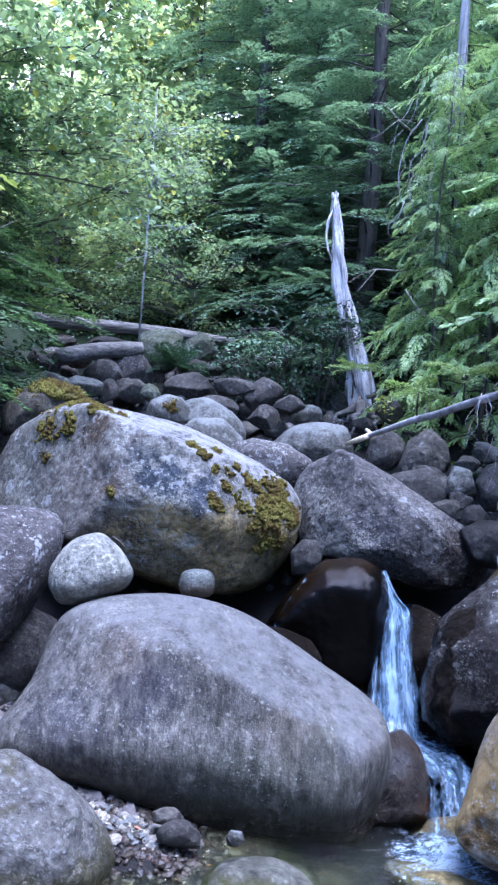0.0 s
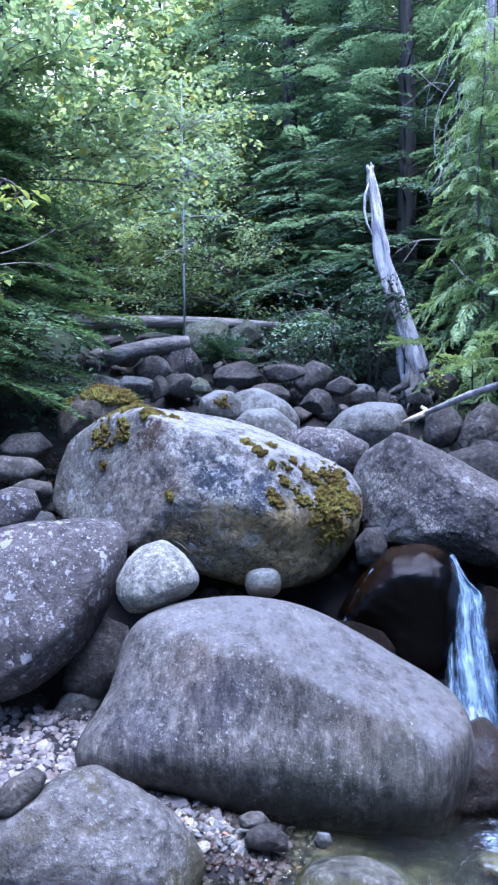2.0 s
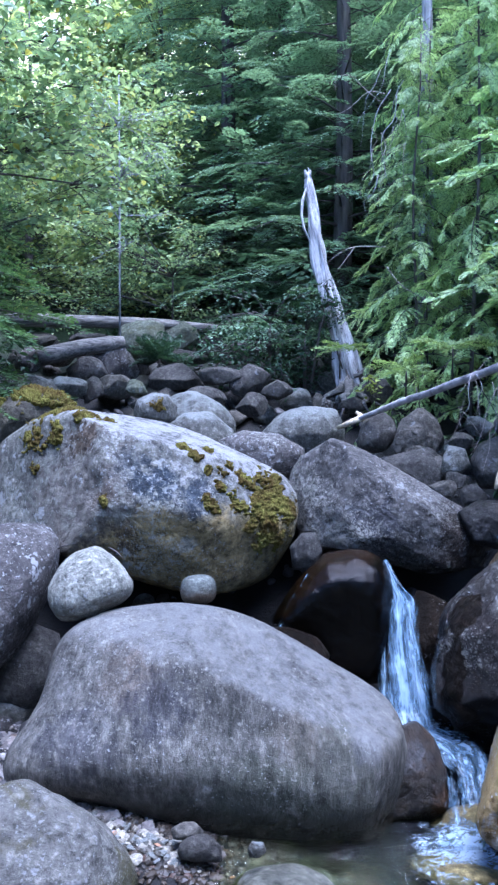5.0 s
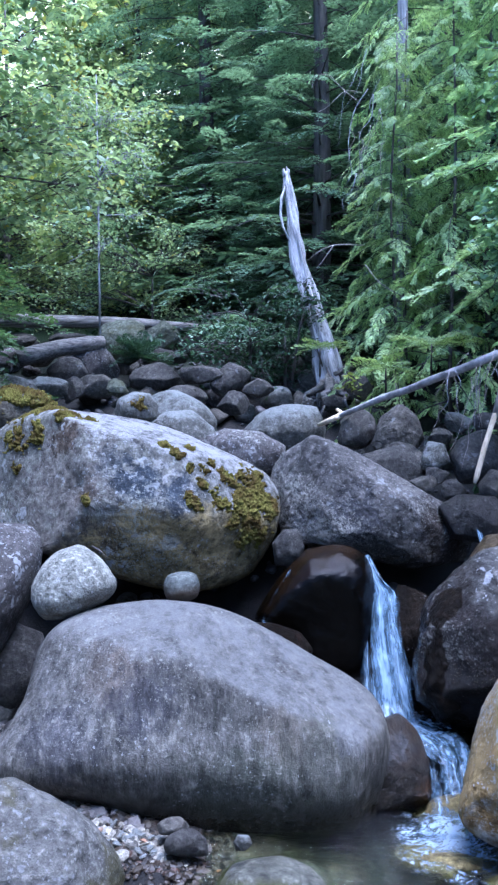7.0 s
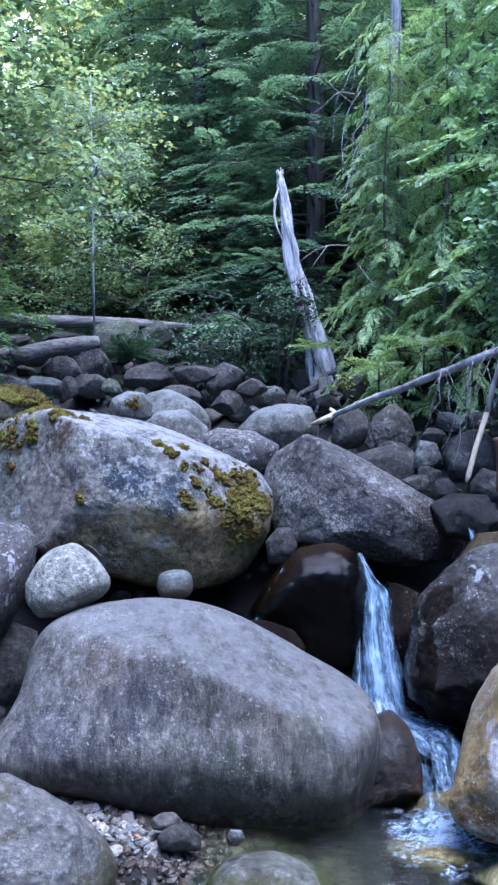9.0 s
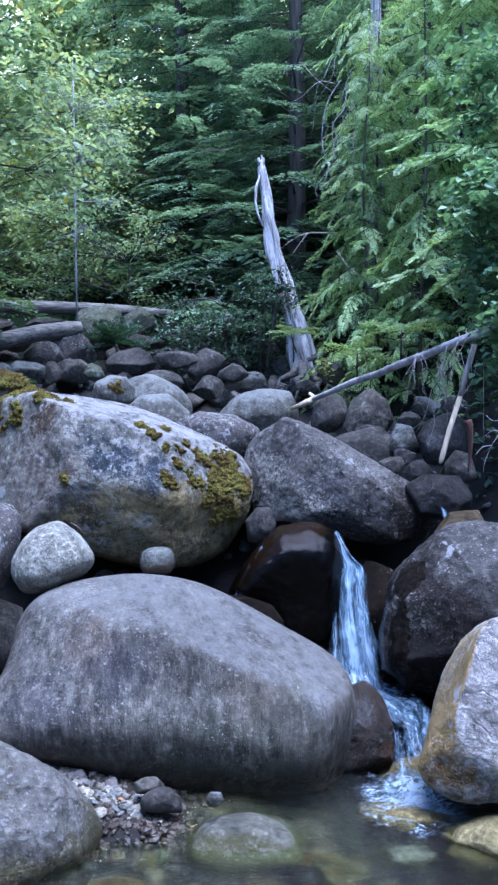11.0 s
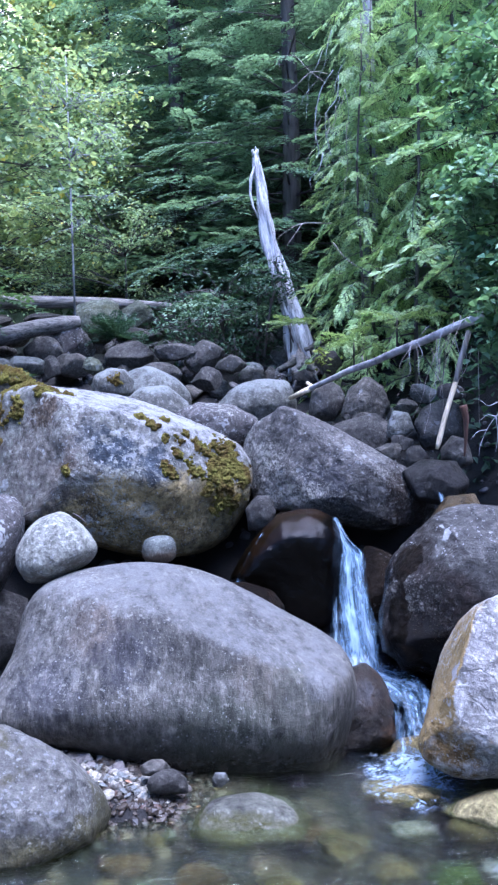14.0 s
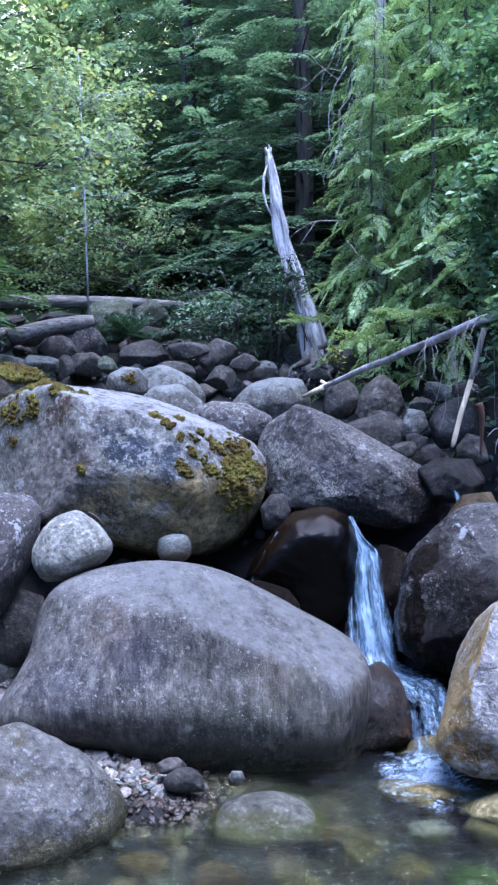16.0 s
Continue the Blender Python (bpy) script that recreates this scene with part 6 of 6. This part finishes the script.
# moss mats on the boulders
def moss_on(ob, name, label, spots, seed, thick=0.03, fine=1):
    """A mat that follows the stone and swells out of it. spots: direction from the stone's middle, spread in degrees, strength."""
    v = np.empty(len(ob.data.vertices) * 3, np.float32)
    ob.data.vertices.foreach_get("co", v)
    v = v.reshape(-1, 3).astype(float)
    nrm = np.array([p.normal[:] for p in ob.data.vertices])
    tri = np.array([p.vertices[:] for p in ob.data.polygons])

    def cover(p):
        unit = p / np.linalg.norm(p, axis=1)[:, None]
        g = np.zeros(len(p))
        for az, el, wide, strong in spots:
            g = np.maximum(g, strong * np.exp(-(np.degrees(np.arccos(np.clip(unit @ directions([(az, el)])[0], -1, 1))) / wide) ** 2))
        return g

    for step in range(fine + 1):
        near = cover(v) > 0.2
        tri = tri[near[tri].any(1)]
        used, tri = np.unique(tri, return_inverse=True)
        tri = tri.reshape(-1, 3)
        v, nrm = v[used], nrm[used]
        if step < fine:
            pairs = np.sort(np.concatenate([tri[:, [0, 1]], tri[:, [1, 2]], tri[:, [2, 0]]]), 1)
            edges, at = np.unique(pairs, axis=0, return_inverse=True)
            at = at.reshape(3, -1) + len(v)
            v, nrm = np.concatenate([v, v[edges].mean(1)]), np.concatenate([nrm, nrm[edges].mean(1)])
            tri = np.concatenate([np.stack(k, 1) for k in ((tri[:, 0], at[0], at[2]), (tri[:, 1], at[1], at[0]), (tri[:, 2], at[2], at[1]), (at[0], at[1], at[2]))])
    off = Vector((seed, 0, 0))
    rag = np.array([noise.fractal(Vector(p) * 13 + off, 0.7, 2, 4) + 0.5 * noise.noise(Vector(p) * 60 + off) for p in v])
    lump = np.array([0.6 * noise.noise(Vector(p) * 38 + off) + 0.5 * noise.noise(Vector(p) * 95 + off) for p in v])
    hide = cover(v) + 0.42 * rag - 0.5
    keep = (hide > -0.06)[tri].any(1)
    grow = np.clip(hide / 0.22, 0, 1) ** 0.6
    v = v + nrm * (grow * thick * (0.75 + 0.65 * lump) - 0.004 + (hide < 0) * -0.004)[:, None]
    used, tri = np.unique(tri[keep], return_inverse=True)
    return tagged(new(name, mesh_of(name, v[used] + np.array(ob.location), tri.reshape(-1, 3), MOSS)), label, "moss", kind="stuff")


mossy = [o for o in scene.objects if o.name.startswith("mossy_boulder")]
moss_on(mossy[0], "moss", "cushions of olive and brown moss on the pale boulder",
        [(-100, 5, 4, 0.95), (-51, 35, 4, 0.85), (-47, 27, 4, 0.85), (-31, 31, 3.5, 0.85), (-43, 19, 3, 0.85), (-34, 17, 4, 0.9), (-29, 20, 3, 0.8), (-39, 11, 3, 0.85), (-46, 3, 5, 0.9), (-24, 12, 7, 0.75), (-15, 9, 9, 0.85),
         (-22, -2, 9, 0.95), (-13, 0, 9, 0.85), (-18, -10, 8, 0.8), (-32, 2, 6, 0.75), (-144, 56, 6, 0.9), (-135, 64, 6, 0.85), (165, 45, 13, 0.8), (-168, 40, 8, 0.75), (178, 30, 9, 0.75), (-174, 17, 6, 0.65)], 4, 0.03, 2)
moss_on(mossy[1], "moss", "thick mat of brownish yellow moss on a low boulder", [(-60, 60, 45, 1.0), (-20, 25, 30, 0.7), (-140, 30, 25, 0.6)], 9, 0.045, 2)
moss_on(next(o for o in scene.objects if o.name == "moss_spotted_stone"), "moss", "small pad of yellow moss on a grey stone", [(-70, 5, 30, 0.9)], 12, 0.025, 2)

# undergrowth on the forest floor
rr = random.Random(8)
spots = []
while len(spots) < 11000:
    y = rr.uniform(7.5, 15)
    x = rr.uniform(-6.5, 5.5)
    if -2.8 < x < 1.0 and y < 9.3:
        continue
    g = noise.noise(Vector((x * 1.1, y * 1.1, 4)))
    if g > -0.1:
        spots.append((x, y, ground_z(x, y) + rr.random() ** 1.5 * (0.25 + 0.7 * g)))
for _ in range(3200):
    t = rr.random()
    x, y = (rr.uniform(-4.2, -2.5), rr.uniform(4.3, 9.0)) if t < 0.5 else (rr.uniform(1.6, 3.2), rr.uniform(5.6, 8.0))
    spots.append((x, y, ground_z(x, y) + rr.random() ** 2 * 0.4))
tagged(new("undergrowth", mesh_of("undergrowth", *leaf_mesh(leaves_at(rr, spots, 0.09, 0.6, 0.5)), BUSH, False)), "low leafy undergrowth on the shaded forest floor", "undergrowth", kind="stuff")

# small cedar seedling against the snag, fern by the far boulders
def seedling(name, label, at, size, n, needle, seed, category, lift=-35):
    rng = random.Random(seed)
    bits = []
    for k in range(n):
        m = np.array(pose(0, 0, 0, rng.uniform(-15, 15), rng.uniform(lift, 10 + lift * 0.2), k * 360 / n + rng.uniform(-20, 20)).to_3x3())
        bits.append(bough(rng, size, 0.25, 0.045, 0.007, 0.03, 0.11, 0.15).reshape(-1, 3) @ m.T)
    ob = empty(name, at)
    part("stem", tube([(0, 0, -0.25 if lift > -50 else -0.06), (0, 0, -0.02), (0, 0, 0.02)], [0.008, 0.006, 0.004], 6), BARK, ob)
    part("leaves", as_mesh(np.concatenate(bits)), needle, ob, smooth=False)
    return tagged(ob, label, category)


seedling("cedar_seedling", "small bright green cedar seedling beside the snag", (0.58, 7.35, 2.17), 0.22, 9, SPROUT, 3, "seedling")
seedling("fern", "dark green fern tuft between grey boulders", (-1.17, 8.35, 2.14), 0.3, 34, BUSH, 5, "fern", -70)
seedling("cedar_seedling", "bright green cedar seedling under the leaning log", (1.05, 6.6, 1.95), 0.3, 9, SPROUT, 6, "seedling")
seedling("cedar_seedling", "bright green cedar seedling on the bank", (1.35, 6.3, 2.1), 0.34, 10, SPROUT, 7, "seedling")

# dead twigs and hanging bare branches
TWIGS = [
    ("hanging_branch", "thin bare dead branch hanging from the cedar", PALE_BARK, 0.007, [[(0.99, 7.29, 4.44), (0.87, 7.29, 4.24), (0.82, 7.28, 3.94), (0.85, 7.27, 3.7), (0.79, 7.27, 3.6)], [(0.89, 7.27, 3.7), (0.85, 7.26, 3.55), (0.77, 7.26, 3.47), (0.78, 7.26, 3.37)]]),
    ("hanging_branch", "thin bare dead branch hanging from the cedar", PALE_BARK, 0.007, [[(1.04, 7.29, 4.39), (1.02, 7.28, 4.19), (0.92, 7.28, 4.04), (0.93, 7.27, 3.8), (0.99, 7.27, 3.6)]]),
    ("dead_branch", "forked dead branch beside the snag", TWIG, 0.008, [[(0.98, 7.4, 3.1), (0.7, 7.35, 3.09), (0.55, 7.35, 3.02), (0.45, 7.35, 2.94)], [(0.7, 7.35, 3.09), (0.63, 7.35, 2.99), (0.54, 7.34, 2.87)]]),
    ("dead_branch", "thin bare branch drooping across the cedar", TWIG, 0.007, [[(0.94, 7.04, 2.86), (1.06, 7.04, 2.71), (1.26, 7.04, 2.59), (1.48, 7.03, 2.5), (1.7, 7.1, 2.48)]]),
    ("dead_branch", "arched dead cedar branch with brown tips", TWIG, 0.006, [[(0.95, 7.5, 4.4), (0.79, 7.49, 4.52), (0.66, 7.5, 4.65), (0.53, 7.5, 4.63), (0.52, 7.49, 4.5)], [(0.95, 7.4, 4.45), (0.79, 7.29, 4.42), (0.64, 7.29, 4.29), (0.52, 7.28, 4.22)]]),
    ("hanging_root", "pale bare root hanging from the bank", TWIG, 0.0035, [[(1.42, 4.75, 1.98), (1.4, 4.71, 1.91), (1.33, 4.7, 1.74), (1.28, 4.7, 1.5)], [(1.38, 4.75, 1.95), (1.35, 4.71, 1.88), (1.28, 4.71, 1.74), (1.26, 4.7, 1.55)]]),
    ("hanging_root", "thin looping root under the leaning log", TWIG, 0.003, [[(1.3, 5.02, 1.95), (1.25, 5.01, 1.9), (1.1, 5.01, 1.69), (1.17, 5.0, 1.58), (1.26, 5.0, 1.45)]]),
    ("dead_branch", "whitish forked dead branch over the stream", PALE_BARK, 0.0042, [[(1.62, 4.2, 1.50), (1.52, 4.19, 1.45), (1.45, 4.18, 1.38), (1.40, 4.18, 1.31), (1.36, 4.17, 1.22), (1.355, 4.17, 1.17)], [(1.45, 4.18, 1.38), (1.46, 4.18, 1.28), (1.445, 4.17, 1.19)], [(1.52, 4.19, 1.45), (1.47, 4.18, 1.46), (1.41, 4.18, 1.44), (1.37, 4.19, 1.47)], [(1.40, 4.18, 1.31), (1.35, 4.18, 1.30), (1.31, 4.17, 1.26)], [(1.46, 4.18, 1.28), (1.50, 4.18, 1.21), (1.49, 4.17, 1.14)], [(1.45, 4.18, 1.38), (1.40, 4.17, 1.39), (1.36, 4.17, 1.36)]]),
    ("dead_twig", "short grey twig caught between boulders", BARK, 0.007, [[(-1.09, 4.124, 0.896), (-1.05, 4.12, 0.915), (-1.0, 4.133, 0.926)]]),
    ("dead_twig", "short grey twig caught between boulders", BARK, 0.007, [[(-0.83, 4.148, 0.9), (-0.79, 4.12, 0.885), (-0.757, 4.102, 0.858)]]),
    ("red_root", "reddish bare root standing under the bank", RUST, 0.034, [[(1.33, 4.39, 1.44), (1.345, 4.39, 1.38), (1.35, 4.4, 1.28), (1.345, 4.41, 1.15)]]),
    ("dead_branch", "bare grey branch across the hemlock boughs", TWIG, 0.007, [[(-2.7, 5.43, 2.6), (-2.39, 5.43, 2.59), (-2.16, 5.46, 2.61), (-1.93, 5.48, 2.59)], [(-2.35, 5.44, 2.66), (-2.12, 5.46, 2.73), (-1.93, 5.49, 2.84)]]),
]
rr = random.Random(22)
for k in range(9):
    x, y, z = rr.uniform(0.78, 1.1), rr.uniform(7.1, 7.3), rr.uniform(3.9, 4.75)
    line = [(x, y, z)]
    for _ in range(rr.randrange(4, 8)):
        x, z = x + rr.gauss(-0.015, 0.035), z - rr.uniform(0.07, 0.15)
        line.append((x, y + rr.uniform(-0.03, 0.03), z))
    TWIGS.append(("hanging_branch", "thin bare dead branch hanging from the cedar", PALE_BARK if k % 2 else TWIG, 0.004, [line]))
rr = random.Random(21)
for k in range(14):
    x, y, z = rr.uniform(1.1, 1.55), rr.uniform(4.72, 4.9), rr.uniform(1.72, 1.9)
    line = [(x, y, z)]
    for _ in range(rr.randrange(3, 6)):
        x, z = x + rr.gauss(-0.02 if k % 2 else 0.01, 0.012), z - rr.uniform(0.05, 0.11)
        line.append((x, y - rr.uniform(0, 0.02), z))
    TWIGS.append(("hanging_root", "thin pale root hanging from the bank", TWIG if k % 3 else PALE_BARK, 0.0027, [line]))


def flowing(line, n=5):
    """The same way with rounded bends."""
    p = [Vector(q) for q in line]
    p = [p[0] * 2 - p[1]] + p + [p[-1] * 2 - p[-2]]
    out = []
    for a, b, c, d in zip(p, p[1:], p[2:], p[3:]):
        for k in range(n):
            t = k / n
            out.append(0.5 * (2 * b + (c - a) * t + (2 * a - 5 * b + 4 * c - d) * t * t + (3 * b - a - 3 * c + d) * t ** 3))
    return out + [p[-2]]


for name, label, mat, r, lines in TWIGS:
    ob = empty(name, lines[0][0])
    for line in lines:
        line = flowing(line)
        limb("twig", ob, line, [r * 0.7 * (1 - 0.75 * k / (len(line) - 1)) for k in range(len(line))], mat, 6).matrix_parent_inverse = Matrix.Translation([-k for k in lines[0][0]])
    tagged(ob, label, "branch")

# a few fallen leaves on the gravel and stones
LITTER = leaf_stuff("fallen_leaves", (0.16, 0.05, 0.025), (0.3, 0.17, 0.09), 0.2)
rr = random.Random(31)
for k, (x, y) in enumerate([(-1.02, 3.36), (-0.86, 3.33), (-0.62, 3.27), (-0.46, 3.2), (-0.15, 3.13), (-0.08, 3.12), (-1.1, 3.42)]):
    ob = new("fallen_leaf", mesh_of("fallen_leaf", *leaf_mesh(leaves_at(rr, [(0, 0, 0)], 0.045, 0.6, 0.9, 0.0)), LITTER, False))
    ob.location = (x, y, ground_z(x, y) + 0.03)
    tagged(ob, "small reddish brown dead leaf on the gravel", "leaf", "fallen leaves")

# leaf litter on the earth slope beside the mossy boulder
rr = random.Random(33)
spots = []
for _ in range(700):
    x, y = rr.uniform(-2.9, -1.75), rr.uniform(5.0, 6.8)
    spots.append((x, y, ground_z(x, y) + 0.012 + 0.02 * rr.random()))
tagged(new("leaf_litter", mesh_of("leaf_litter", *leaf_mesh(leaves_at(rr, spots, 0.05, 0.55, 0.85, 0.0)), LITTER, False)), "brown dead leaves and twigs scattered on the bank", "litter", kind="stuff")

# leafy twigs reaching over the bank
leafy("leafy_twig", "thin alder twig with large yellow-green leaves", [([(-2.6, 4.5, 1.5), (-2.45, 4.42, 2.3), (-2.15, 4.35, 2.72), (-1.85, 4.3, 2.78)], [0.014, 0.011, 0.007, 0.004])],
      [((-1.7, 4.3, 2.7), 0.08), ((-1.8, 4.3, 2.75), 0.09), ((-1.62, 4.28, 2.66), 0.06), ((-1.79, 4.3, 2.21), 0.08), ((-1.84, 4.32, 2.3), 0.08)], 0.085, 0.55, YELLOW, BARK, 61, "branch", per=9, twig=3)
